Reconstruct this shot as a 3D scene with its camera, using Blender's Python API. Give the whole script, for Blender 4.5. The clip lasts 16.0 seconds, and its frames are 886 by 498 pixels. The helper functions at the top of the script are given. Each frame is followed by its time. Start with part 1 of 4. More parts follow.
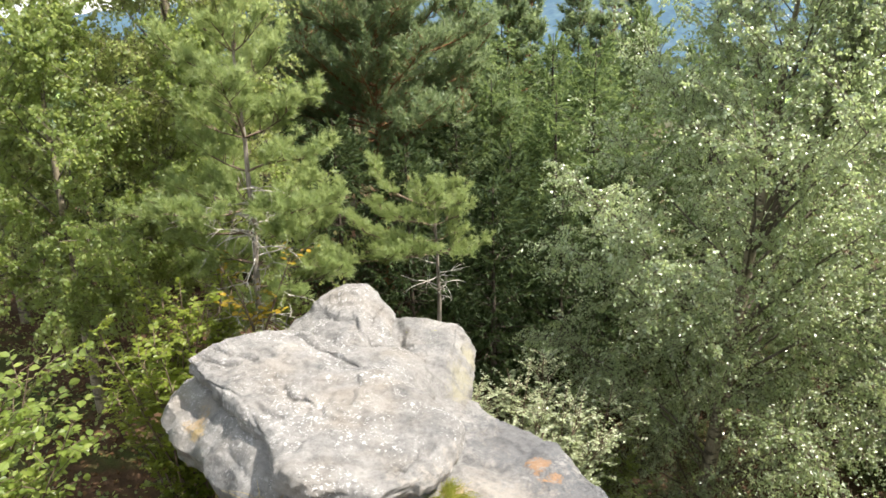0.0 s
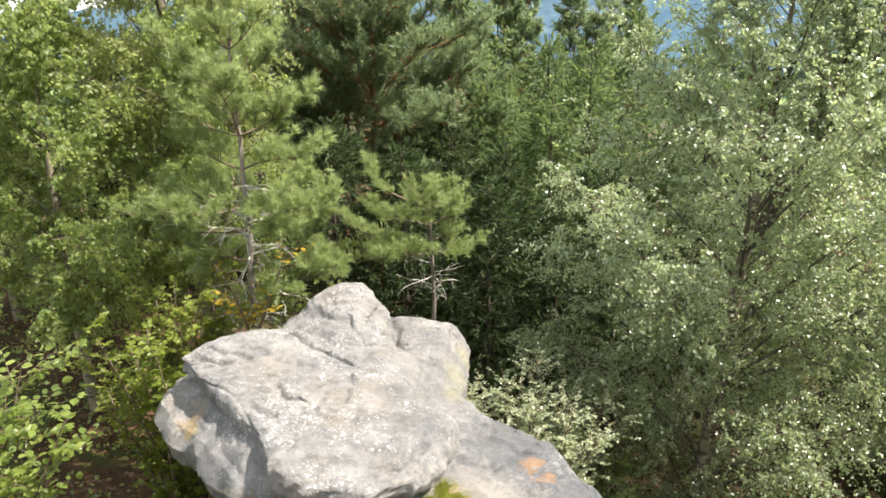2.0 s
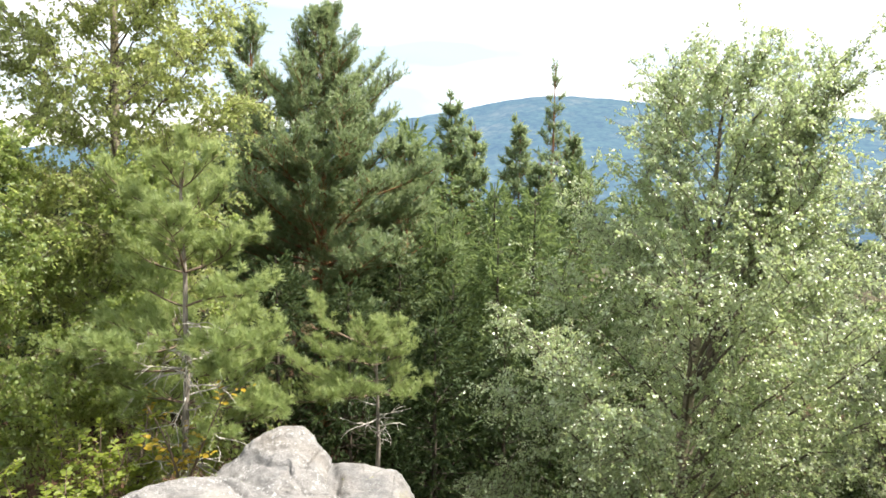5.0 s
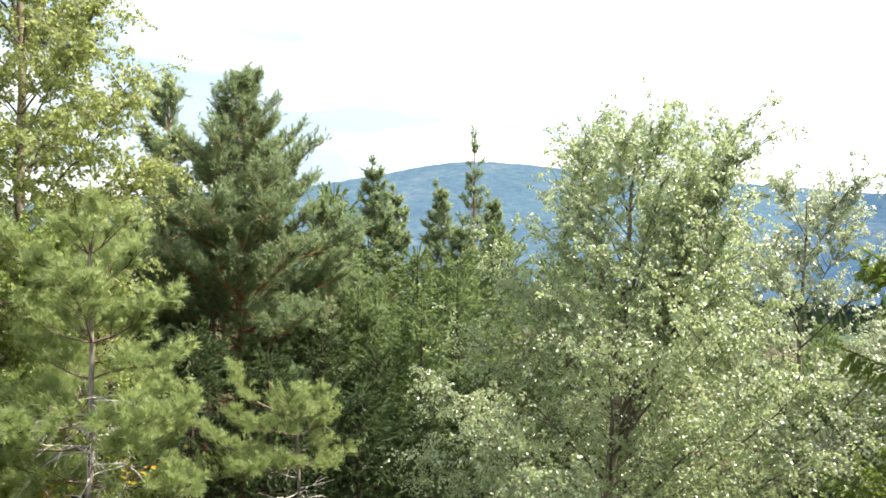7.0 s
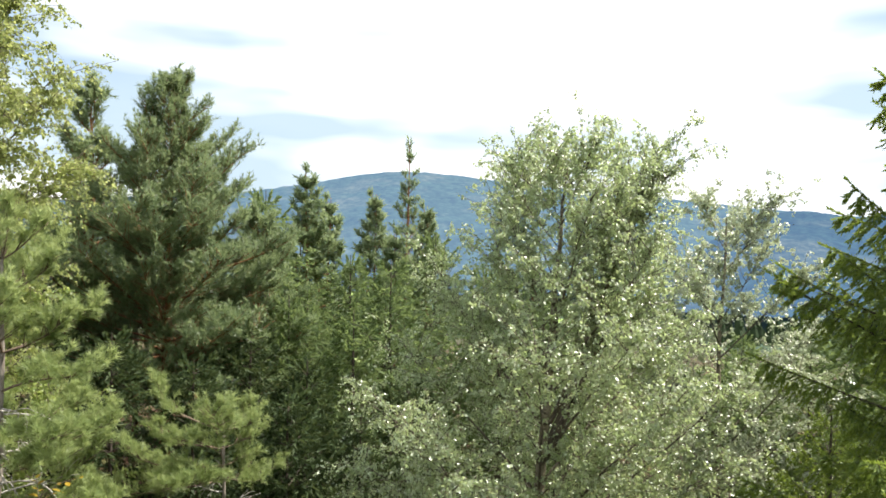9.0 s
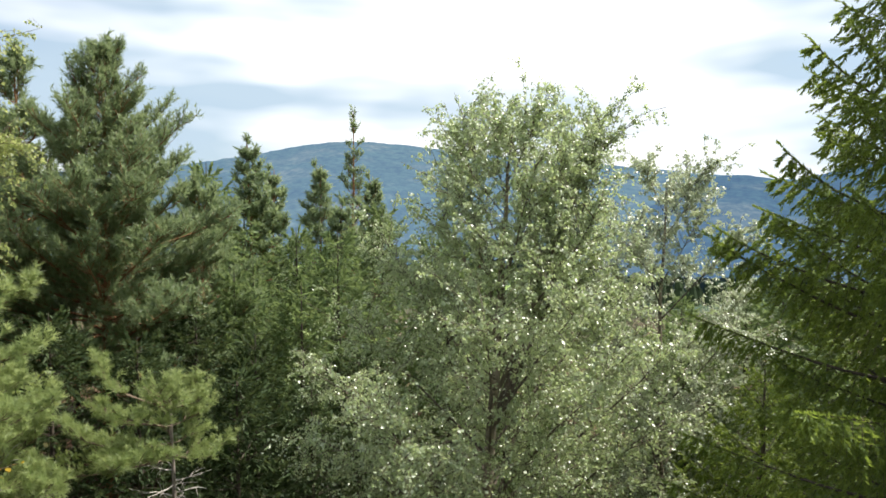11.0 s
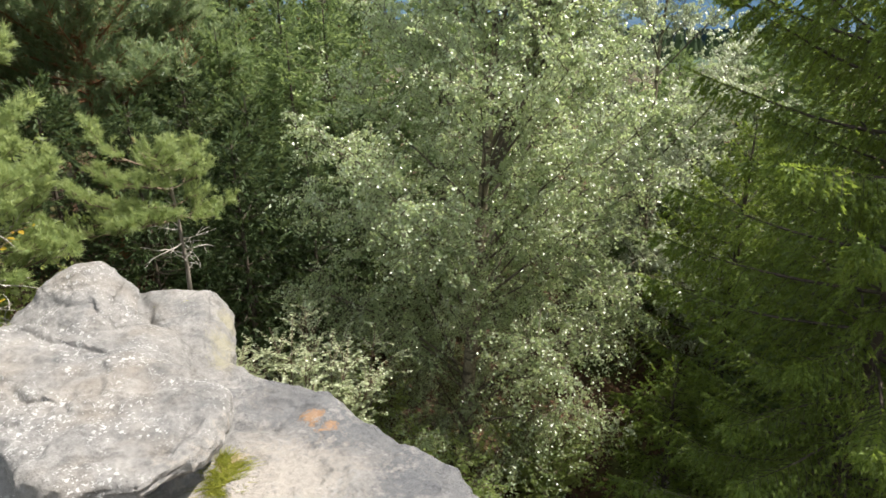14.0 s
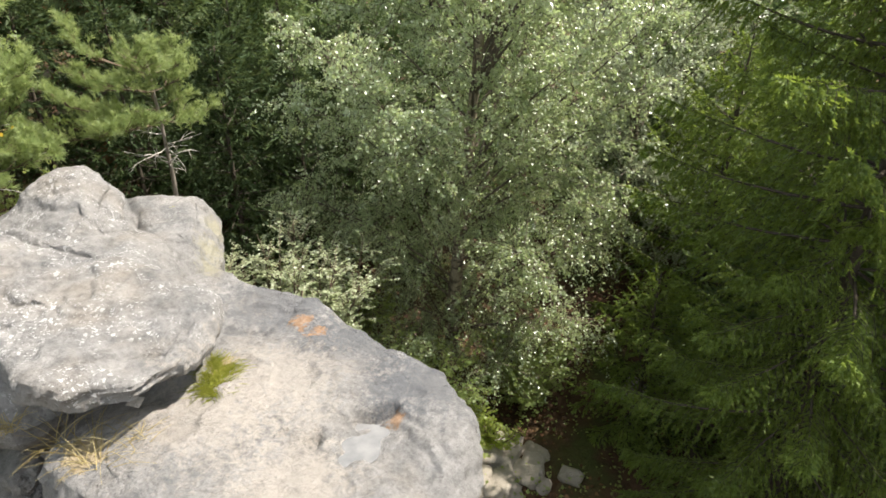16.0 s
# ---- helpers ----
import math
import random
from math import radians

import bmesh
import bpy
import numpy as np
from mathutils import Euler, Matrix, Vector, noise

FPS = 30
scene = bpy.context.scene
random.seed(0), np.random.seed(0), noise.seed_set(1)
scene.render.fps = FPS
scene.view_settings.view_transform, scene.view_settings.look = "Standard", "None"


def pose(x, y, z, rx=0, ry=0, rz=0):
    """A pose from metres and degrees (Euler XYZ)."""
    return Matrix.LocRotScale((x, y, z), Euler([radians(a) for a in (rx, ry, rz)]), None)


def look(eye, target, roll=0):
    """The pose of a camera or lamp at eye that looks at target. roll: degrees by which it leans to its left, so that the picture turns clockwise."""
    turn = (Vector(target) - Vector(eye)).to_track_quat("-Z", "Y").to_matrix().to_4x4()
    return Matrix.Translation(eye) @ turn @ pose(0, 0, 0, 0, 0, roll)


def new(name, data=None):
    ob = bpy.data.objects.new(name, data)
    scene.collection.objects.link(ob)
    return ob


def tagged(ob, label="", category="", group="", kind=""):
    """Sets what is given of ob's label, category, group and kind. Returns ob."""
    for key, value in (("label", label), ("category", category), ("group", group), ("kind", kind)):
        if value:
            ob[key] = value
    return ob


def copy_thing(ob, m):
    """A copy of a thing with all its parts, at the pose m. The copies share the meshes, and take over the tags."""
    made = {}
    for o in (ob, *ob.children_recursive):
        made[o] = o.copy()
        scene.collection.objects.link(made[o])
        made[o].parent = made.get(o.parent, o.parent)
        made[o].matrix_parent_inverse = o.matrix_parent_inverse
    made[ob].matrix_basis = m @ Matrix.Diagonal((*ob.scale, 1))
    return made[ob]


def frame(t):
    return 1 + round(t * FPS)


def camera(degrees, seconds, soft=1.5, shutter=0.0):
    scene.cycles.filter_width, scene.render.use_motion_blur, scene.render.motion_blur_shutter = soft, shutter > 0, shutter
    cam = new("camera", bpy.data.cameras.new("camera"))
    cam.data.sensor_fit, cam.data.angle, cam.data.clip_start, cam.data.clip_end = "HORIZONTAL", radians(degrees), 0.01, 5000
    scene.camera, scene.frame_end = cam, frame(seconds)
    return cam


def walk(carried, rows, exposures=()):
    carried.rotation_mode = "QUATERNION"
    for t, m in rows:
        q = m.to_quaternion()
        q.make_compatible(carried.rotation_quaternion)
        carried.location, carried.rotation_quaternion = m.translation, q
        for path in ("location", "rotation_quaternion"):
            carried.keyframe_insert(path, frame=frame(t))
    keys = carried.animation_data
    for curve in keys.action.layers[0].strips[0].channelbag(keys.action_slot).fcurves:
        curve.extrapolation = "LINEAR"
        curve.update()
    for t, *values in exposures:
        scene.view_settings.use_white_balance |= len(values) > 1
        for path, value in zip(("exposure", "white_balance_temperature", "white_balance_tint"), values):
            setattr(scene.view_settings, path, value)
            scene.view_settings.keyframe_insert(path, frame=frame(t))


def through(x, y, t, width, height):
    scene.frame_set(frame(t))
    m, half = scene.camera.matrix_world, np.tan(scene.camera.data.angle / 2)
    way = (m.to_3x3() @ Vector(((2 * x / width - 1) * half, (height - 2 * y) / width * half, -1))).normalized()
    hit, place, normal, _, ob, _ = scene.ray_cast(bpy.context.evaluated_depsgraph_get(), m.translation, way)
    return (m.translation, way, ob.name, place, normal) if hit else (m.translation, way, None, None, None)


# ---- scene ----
cam = camera(64.7, 16.0, soft=1.6)
PATH = [
    (0.0, pose(0, 0, 8, 71.95, 1.76, -0.05)),
    (0.5, pose(0, 0, 8, 71.90, 1.69, 0.00)),
    (1.0, pose(0, 0, 8, 71.87, 1.30, 0.04)),
    (1.5, pose(0, 0, 8, 71.90, 1.43, -0.22)),
    (2.0, pose(0, 0, 8, 71.89, 1.35, -0.35)),
    (2.5, pose(0, 0, 8, 71.77, 1.37, -0.52)),
    (3.0, pose(0, 0, 8, 71.66, 1.26, -0.63)),
    (3.5, pose(0, 0, 8, 71.75, 1.21, -0.70)),
    (3.7, pose(0, 0, 8, 73.20, 1.23, -0.78)),
    (4.0, pose(0, 0, 8, 76.70, 1.29, -1.29)),
    (4.5, pose(0, 0, 8, 80.47, 0.10, -2.43)),
    (4.7, pose(0, 0, 8, 81.70, -0.18, -3.19)),
    (7.0, pose(0, 0, 8, 88.54, -0.10, -10.69)),
    (7.5, pose(0, 0, 8, 89.04, -0.20, -12.48)),
    (8.0, pose(0, 0, 8, 89.31, -0.14, -14.11)),
    (8.5, pose(0, 0, 8, 89.41, -0.68, -15.06)),
    (11.0, pose(0, 0, 8, 86.94, 0.21, -20.47)),
    (11.5, pose(0, 0, 8, 83.09, 0.51, -20.41)),
    (12.0, pose(0, 0, 8, 78.94, 0.96, -20.41)),
    (12.5, pose(0, 0, 8, 75.89, 1.05, -20.60)),
    (13.0, pose(0, 0, 8, 72.27, 1.65, -21.01)),
    (13.5, pose(0, 0, 8, 69.51, 1.29, -21.07)),
    (14.0, pose(0, 0, 8, 67.42, 1.03, -21.23)),
    (14.5, pose(0, 0, 8, 65.82, 0.65, -21.40)),
    (15.0, pose(0, 0, 8, 63.81, 0.36, -21.53)),
    (15.5, pose(0, 0, 8, 61.87, 0.07, -21.66)),
    (16.0, pose(0, 0, 8, 60.00, -0.07, -21.79)),
]
walk(cam, PATH, [(0.0, 1.38, 6750, 11.5), (4.5, 1.48, 6750, 11.5), (7.0, 1.45, 6700, 11.5), (8.5, 1.22, 6700, 11.5), (11.0, 0.86, 6600, 11), (12.5, 0.92, 6650, 11), (14.0, 1.13, 6700, 11.5), (16.0, 1.20, 6750, 11.5)])

# ---- world and sun ----
SUN_AZ, SUN_EL = 98.0, 58.0   # degrees from +y towards +x, and above the horizon
world = bpy.data.worlds.new("world")
scene.world = world
world.use_nodes = True
wt = world.node_tree
wt.nodes.clear()


def wnode(kind, **values):
    n = wt.nodes.new(kind)
    for k, v in values.items():
        n.inputs[k.replace("_", " ")].default_value = v
    return n


sky = wt.nodes.new("ShaderNodeTexSky")
sky.sky_type = "NISHITA"
sky.sun_disc = False
sky.sun_elevation = radians(SUN_EL)
sky.sun_rotation = radians(SUN_AZ)
sky_gain = wt.nodes.new("ShaderNodeMix")
sky_gain.data_type = "RGBA"
sky_gain.blend_type = "MULTIPLY"
sky_gain.inputs[0].default_value = 1.0
sky_gain.inputs[7].default_value = (0.16, 0.16, 0.16, 1)
wt.links.new(sky.outputs[0], sky_gain.inputs[6])
coords = wt.nodes.new("ShaderNodeTexCoord")
stretch = wt.nodes.new("ShaderNodeMapping")
stretch.inputs["Scale"].default_value = (1.3, 1.3, 5.0)
stretch.inputs["Location"].default_value = (0.35, 0.2, 0.55)
wt.links.new(coords.outputs["Generated"], stretch.inputs[0])
clouds = wnode("ShaderNodeTexNoise", Scale=1.7, Detail=4.0, Roughness=0.5, Distortion=0.2)
wt.links.new(stretch.outputs[0], clouds.inputs["Vector"])
cover = wt.nodes.new("ShaderNodeValToRGB")
cover.color_ramp.elements[0].position, cover.color_ramp.elements[0].color = 0.30, (0.45, 0.45, 0.45, 1)
cover.color_ramp.elements[1].position, cover.color_ramp.elements[1].color = 0.52, (1, 1, 1, 1)
wt.links.new(clouds.outputs[0], cover.inputs[0])
grey = wnode("ShaderNodeTexNoise", Scale=2.0, Detail=3.0, Roughness=0.45)
wt.links.new(stretch.outputs[0], grey.inputs["Vector"])
cloud_tone = wt.nodes.new("ShaderNodeValToRGB")
cloud_tone.color_ramp.elements[0].position, cloud_tone.color_ramp.elements[0].color = 0.41, (0.60, 0.77, 0.92, 1)
cloud_tone.color_ramp.elements[1].position, cloud_tone.color_ramp.elements[1].color = 0.62, (1.60, 1.61, 1.62, 1)
wt.links.new(grey.outputs[0], cloud_tone.inputs[0])
sky_mix = wt.nodes.new("ShaderNodeMix")
sky_mix.data_type = "RGBA"
wt.links.new(cover.outputs[0], sky_mix.inputs[0])
wt.links.new(sky_gain.outputs[2], sky_mix.inputs[6])
wt.links.new(cloud_tone.outputs[0], sky_mix.inputs[7])
back = wt.nodes.new("ShaderNodeBackground")
back.inputs[1].default_value = 0.54
wt.links.new(sky_mix.outputs[2], back.inputs[0])
wout = wt.nodes.new("ShaderNodeOutputWorld")
wt.links.new(back.outputs[0], wout.inputs[0])

sun_data = bpy.data.lights.new("sun", "SUN")
sun_data.energy = 5.0
sun_data.angle = radians(0.55)
sun_data.color = (1.0, 0.955, 0.88)
sun = new("sun", sun_data)
to_sun = Vector((math.sin(radians(SUN_AZ)) * math.cos(radians(SUN_EL)), math.cos(radians(SUN_AZ)) * math.cos(radians(SUN_EL)), math.sin(radians(SUN_EL))))
sun.matrix_world = look(tuple(to_sun * 60), (0, 0, 0))


# ---- materials ----
class Nodes:
    """A small writer of node materials."""

    def __init__(self, name):
        self.mat = bpy.data.materials.new(name)
        self.mat.use_nodes = True
        self.t = self.mat.node_tree
        self.t.nodes.clear()
        self.out = self.t.nodes.new("ShaderNodeOutputMaterial")

    def put(self, socket, value):
        if isinstance(value, bpy.types.NodeSocket):
            self.t.links.new(value, socket)
        elif value is not None:
            socket.default_value = value

    def node(self, kind, **ins):
        n = self.t.nodes.new(kind)
        for k, v in ins.items():
            self.put(n.inputs[k.replace("_", " ")], v)
        return n

    def noise(self, vec, scale, detail=4.0, rough=0.55, distort=0.0):
        return self.node("ShaderNodeTexNoise", Vector=vec, Scale=scale, Detail=detail, Roughness=rough, Distortion=distort).outputs[0]

    def voronoi(self, vec, scale, feature="F1"):
        n = self.t.nodes.new("ShaderNodeTexVoronoi")
        n.feature = feature
        self.put(n.inputs["Vector"], vec)
        n.inputs["Scale"].default_value = scale
        return n

    def ramp(self, fac, stops):
        n = self.t.nodes.new("ShaderNodeValToRGB")
        while len(n.color_ramp.elements) < len(stops):
            n.color_ramp.elements.new(0.5)
        for e, (p, c) in zip(n.color_ramp.elements, stops):
            e.position = p
            e.color = c if len(c) == 4 else (*c, 1)
        self.put(n.inputs[0], fac)
        return n.outputs[0]

    def step(self, fac, a, b):
        return self.ramp(fac, [(a, (0, 0, 0)), (b, (1, 1, 1))])

    def mix(self, fac, a, b, how="MIX"):
        n = self.t.nodes.new("ShaderNodeMix")
        n.data_type = "RGBA"
        n.blend_type = how
        for i, v in ((0, fac), (6, a), (7, b)):
            if isinstance(v, tuple) and len(v) == 3:
                v = (*v, 1)
            self.put(n.inputs[i], v)
        return n.outputs[2]

    def maths(self, how, a, b=None):
        n = self.t.nodes.new("ShaderNodeMath")
        n.operation = how
        self.put(n.inputs[0], a)
        self.put(n.inputs[1], b)
        return n.outputs[0]

    def coords(self, which="Object"):
        return self.node("ShaderNodeTexCoord").outputs[which]

    def scaled(self, vec, s):
        return self.node("ShaderNodeMapping", Vector=vec, Scale=s).outputs[0]

    def bump(self, height, strength, distance=0.02, normal=None):
        n = self.node("ShaderNodeBump", Height=height, Strength=strength, Distance=distance)
        if normal is not None:
            self.put(n.inputs["Normal"], normal)
        return n.outputs[0]

    def surface(self, colour, rough=0.8, normal=None, spec=0.3):
        n = self.node("ShaderNodeBsdfPrincipled")
        self.put(n.inputs["Base Color"], (*colour, 1) if isinstance(colour, tuple) and len(colour) == 3 else colour)
        self.put(n.inputs["Roughness"], rough)
        n.inputs["Specular IOR Level"].default_value = spec
        if normal is not None:
            self.put(n.inputs["Normal"], normal)
        return n.outputs[0]

    def done(self, shader):
        self.t.links.new(shader, self.out.inputs[0])
        return self.mat


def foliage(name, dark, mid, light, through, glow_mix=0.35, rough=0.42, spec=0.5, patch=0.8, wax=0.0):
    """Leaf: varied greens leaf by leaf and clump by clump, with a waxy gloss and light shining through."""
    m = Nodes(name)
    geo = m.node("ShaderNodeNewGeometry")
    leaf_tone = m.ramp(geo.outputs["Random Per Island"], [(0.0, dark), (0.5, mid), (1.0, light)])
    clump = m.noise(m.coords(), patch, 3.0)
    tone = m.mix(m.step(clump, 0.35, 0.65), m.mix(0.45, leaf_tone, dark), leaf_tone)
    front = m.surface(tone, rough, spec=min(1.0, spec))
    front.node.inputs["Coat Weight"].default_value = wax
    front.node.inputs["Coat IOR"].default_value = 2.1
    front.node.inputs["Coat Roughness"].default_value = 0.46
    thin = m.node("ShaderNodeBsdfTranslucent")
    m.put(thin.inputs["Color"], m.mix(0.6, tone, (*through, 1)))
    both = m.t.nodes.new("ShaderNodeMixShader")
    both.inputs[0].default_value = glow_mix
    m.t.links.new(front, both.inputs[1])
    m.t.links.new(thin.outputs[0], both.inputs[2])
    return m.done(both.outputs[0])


def bark(name, dark, light, scale=8.0, flakes=None):
    m = Nodes(name)
    c = m.coords()
    grain = m.noise(m.scaled(c, (1, 1, 0.25)), scale * 3, 6.0, 0.65)
    col = m.ramp(grain, [(0.3, dark), (0.7, light)])
    if flakes:
        col = m.mix(m.step(m.noise(m.scaled(c, (1, 1, 2.5)), scale, 4.0), 0.53, 0.60), col, flakes)
    return m.done(m.surface(col, 0.85, m.bump(grain, 0.7, 0.01), 0.2))


def stone(name, spots, pale=None):
    """Weathered grey rock with pale lichen flecks, dark algae streaks and coloured patches, lichen among them (x, y, z,
    radius, colour).
    """
    m = Nodes(name)
    c = m.node("ShaderNodeNewGeometry").outputs["Position"]
    broad = m.noise(c, 1.3, 5.0, 0.6, 0.4)
    middle = m.noise(c, 6.0, 8.0, 0.68)
    fine = m.noise(c, 42.0, 6.0, 0.7)
    col = m.ramp(broad, [(0.30, (0.135, 0.132, 0.13)), (0.48, (0.235, 0.225, 0.22)), (0.68, (0.34, 0.32, 0.30))])
    col = m.mix(0.55, col, m.ramp(middle, [(0.30, (0.08, 0.08, 0.078)), (0.5, (0.28, 0.27, 0.26)), (0.70, (0.46, 0.445, 0.425))]))
    col = m.mix(0.24, col, m.ramp(fine, [(0.3, (0.06, 0.06, 0.06)), (0.7, (0.40, 0.39, 0.375))]))
    # dark algae
    algae = m.maths("MULTIPLY", m.step(m.noise(m.scaled(c, (1, 1, 0.5)), 2.1, 6.0, 0.6), 0.52, 0.66), m.step(m.noise(c, 14.0, 4.0), 0.35, 0.6))
    col = m.mix(m.maths("MULTIPLY", algae, 0.72), col, (0.115, 0.12, 0.125))
    # warm sandy tint
    col = m.mix(m.maths("MULTIPLY", m.step(m.noise(c, 1.9, 4.0), 0.5, 0.72), 0.28), col, (0.34, 0.275, 0.20))
    # pale lichen flecks of two sizes, in colonies
    colony = m.step(m.noise(c, 3.4, 4.0), 0.42, 0.60)
    warped = m.mix(0.06, c, m.node("ShaderNodeTexNoise", Vector=c, Scale=30.0).outputs["Color"])
    v1 = m.voronoi(warped, 21.0)
    v2 = m.voronoi(warped, 46.0)
    keep1 = m.maths("GREATER_THAN", m.node("ShaderNodeSeparateColor", Color=v1.outputs["Color"]).outputs[0], 0.70)
    keep2 = m.maths("GREATER_THAN", m.node("ShaderNodeSeparateColor", Color=v2.outputs["Color"]).outputs[1], 0.5)
    f1 = m.maths("MULTIPLY", m.maths("LESS_THAN", v1.outputs["Distance"], 0.30), keep1)
    f2 = m.maths("MULTIPLY", m.maths("LESS_THAN", v2.outputs["Distance"], 0.34), keep2)
    crest = m.step(m.maths("MULTIPLY", m.node("ShaderNodeSeparateXYZ", Vector=c).outputs[2], 0.1), 0.502, 0.520)
    fleck = m.maths("MULTIPLY", m.maths("MAXIMUM", f1, f2), m.maths("MULTIPLY", colony, m.maths("ADD", 0.18, m.maths("MULTIPLY", crest, 0.8))))
    col = m.mix(m.maths("MULTIPLY", fleck, 0.72), col, (0.62, 0.61, 0.60))
    # hairline cracks
    crack = m.voronoi(m.mix(0.25, m.scaled(c, (1, 1.6, 1)), m.node("ShaderNodeTexNoise", Vector=c, Scale=3.0).outputs["Color"]), 2.3, "DISTANCE_TO_EDGE")
    line = m.maths("LESS_THAN", crack.outputs["Distance"], 0.007)
    line = m.maths("MULTIPLY", line, m.step(m.noise(c, 2.7), 0.62, 0.70))
    col = m.mix(m.maths("MULTIPLY", line, 0.45), col, (0.07, 0.07, 0.07))
    pores = m.ramp(m.noise(c, 26.0, 5.0, 0.8), [(0.32, (1, 1, 1)), (0.38, (0, 0, 0))])
    col = m.mix(m.maths("MULTIPLY", pores, 0.6), col, (0.06, 0.06, 0.058))
    # coloured patches, lichen among them
    ragged = m.noise(c, 16.0, 7.0, 0.8)
    for x, y, z, r, tint, *soft in spots:
        d = m.node("ShaderNodeVectorMath")
        d.operation = "DISTANCE"
        m.put(d.inputs[0], c)
        d.inputs[1].default_value = (x, y, z)
        near = m.maths("ADD", m.maths("DIVIDE", d.outputs["Value"], r), m.maths("MULTIPLY", ragged, 3.4))
        reach = m.maths("SUBTRACT", 2.62, near)
        col = m.mix(m.maths("MULTIPLY", m.step(reach, 0.0, soft[0] if soft else 0.3), 0.70 if soft else 0.62), col, tint)
    if pale:
        col = m.mix(0.55, col, pale)
    pits = m.noise(c, 17.0, 6.0, 0.75)
    n = m.bump(middle, 0.9, 0.10)
    n = m.bump(pits, 0.9, 0.035, n)
    n = m.bump(fine, 0.8, 0.015, n)
    n = m.bump(fleck, 0.4, 0.006, n)
    n = m.bump(line, -0.8, 0.02, n)
    return m.done(m.surface(col, 0.9, n, 0.25))


ORANGE, YELLOW = (0.40, 0.22, 0.10), (0.46, 0.37, 0.10)
# blue-grey for patches near the lower slab's ridge, beige for its middle
BLUE_GREY, SAND = (0.115, 0.12, 0.13), (0.375, 0.340, 0.300)
M_stone = stone("weathered_stone", [
    (0.55, 4.72, 4.92, 0.70, BLUE_GREY, 0.5), (1.00, 4.02, 4.92, 0.66, BLUE_GREY, 0.5), (1.22, 3.35, 4.9, 0.52, BLUE_GREY, 0.5), (0.62, 4.05, 4.92, 0.32, BLUE_GREY, 0.5), (0.95, 3.35, 4.92, 0.28, BLUE_GREY, 0.5),
    (-0.15, 3.50, 4.92, 0.55, SAND, 0.5), (0.30, 3.70, 4.92, 0.60, SAND, 0.5), (0.25, 2.85, 4.92, 0.45, SAND, 0.5),
    (0.60, 4.38, 4.92, 0.10, ORANGE), (0.70, 4.22, 4.92, 0.09, ORANGE), (0.62, 4.20, 4.92, 0.06, ORANGE), (0.93, 3.12, 4.9, 0.075, ORANGE),
    (1.09, 2.86, 4.9, 0.045, YELLOW), (-2.02, 4.72, 5.16, 0.15, (0.36, 0.25, 0.12), 0.5), (-1.95, 4.62, 5.08, 0.09, (0.42, 0.30, 0.12), 0.5),
    (-0.02, 3.98, 4.95, 0.11, (0.50, 0.36, 0.16)), (-0.85, 3.5, 4.95, 0.16, (0.42, 0.32, 0.16)),
    (0.14, 5.75, 4.90, 0.24, (0.31, 0.29, 0.205), 0.6), (0.20, 6.15, 4.90, 0.22, (0.31, 0.29, 0.205), 0.6), (0.06, 5.45, 4.88, 0.18, (0.31, 0.29, 0.205), 0.6)])
M_rubble = stone("pale_rubble_stone", [], (0.44, 0.38, 0.29))
# pale tones and bright see-through colour stand in for sunlight on the leaves
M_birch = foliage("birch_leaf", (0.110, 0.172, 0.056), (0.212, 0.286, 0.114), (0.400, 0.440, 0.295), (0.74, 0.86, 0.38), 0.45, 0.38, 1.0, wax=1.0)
# paler copy of the birch leaf, with sun glints put into its colour
M_birch_s = foliage("birch_leaf_painted_glint", (0.170, 0.215, 0.115), (0.270, 0.325, 0.190), (0.440, 0.475, 0.350), (0.74, 0.82, 0.46), 0.40, 0.38, 1.0, wax=1.0)
M_birch_y = foliage("birch_leaf_yellow_green", (0.115, 0.160, 0.042), (0.180, 0.228, 0.062), (0.270, 0.300, 0.105), (0.80, 0.85, 0.32), 0.52, 0.44, 0.6)
# shaded copy of the birch leaf, its greens painted darker
M_birch_d = foliage("birch_leaf_painted_shade", (0.085, 0.130, 0.034), (0.130, 0.180, 0.054), (0.195, 0.235, 0.078), (0.70, 0.80, 0.24), 0.52, 0.44, 0.5)
M_silver = foliage("sallow_leaf", (0.200, 0.240, 0.120), (0.290, 0.330, 0.190), (0.400, 0.430, 0.290), (0.75, 0.82, 0.48), 0.42, 0.40, 0.9)
M_hazel = foliage("hazel_leaf", (0.065, 0.108, 0.020), (0.140, 0.195, 0.038), (0.275, 0.315, 0.085), (0.68, 0.78, 0.20), 0.44, 0.40, 0.5, 1.5)
M_shrub = foliage("oak_shrub_leaf", (0.095, 0.140, 0.020), (0.150, 0.200, 0.030), (0.230, 0.260, 0.045), (0.62, 0.70, 0.12), 0.5, 0.45, 0.5)
M_gold = foliage("autumn_leaf", (0.30, 0.20, 0.02), (0.42, 0.30, 0.03), (0.50, 0.40, 0.05), (0.6, 0.45, 0.04), 0.4)
M_pine_y = foliage("young_pine_needle", (0.092, 0.136, 0.045), (0.155, 0.208, 0.072), (0.230, 0.282, 0.105), (0.68, 0.77, 0.30), 0.47, 0.46, 0.4)
M_pine = foliage("pine_needle", (0.058, 0.096, 0.046), (0.112, 0.162, 0.074), (0.190, 0.245, 0.115), (0.52, 0.62, 0.28), 0.44, 0.45, 0.5)
M_spruce = foliage("spruce_needle", (0.036, 0.064, 0.012), (0.085, 0.130, 0.023), (0.210, 0.275, 0.048), (0.50, 0.64, 0.10), 0.36, 0.5, 0.4)
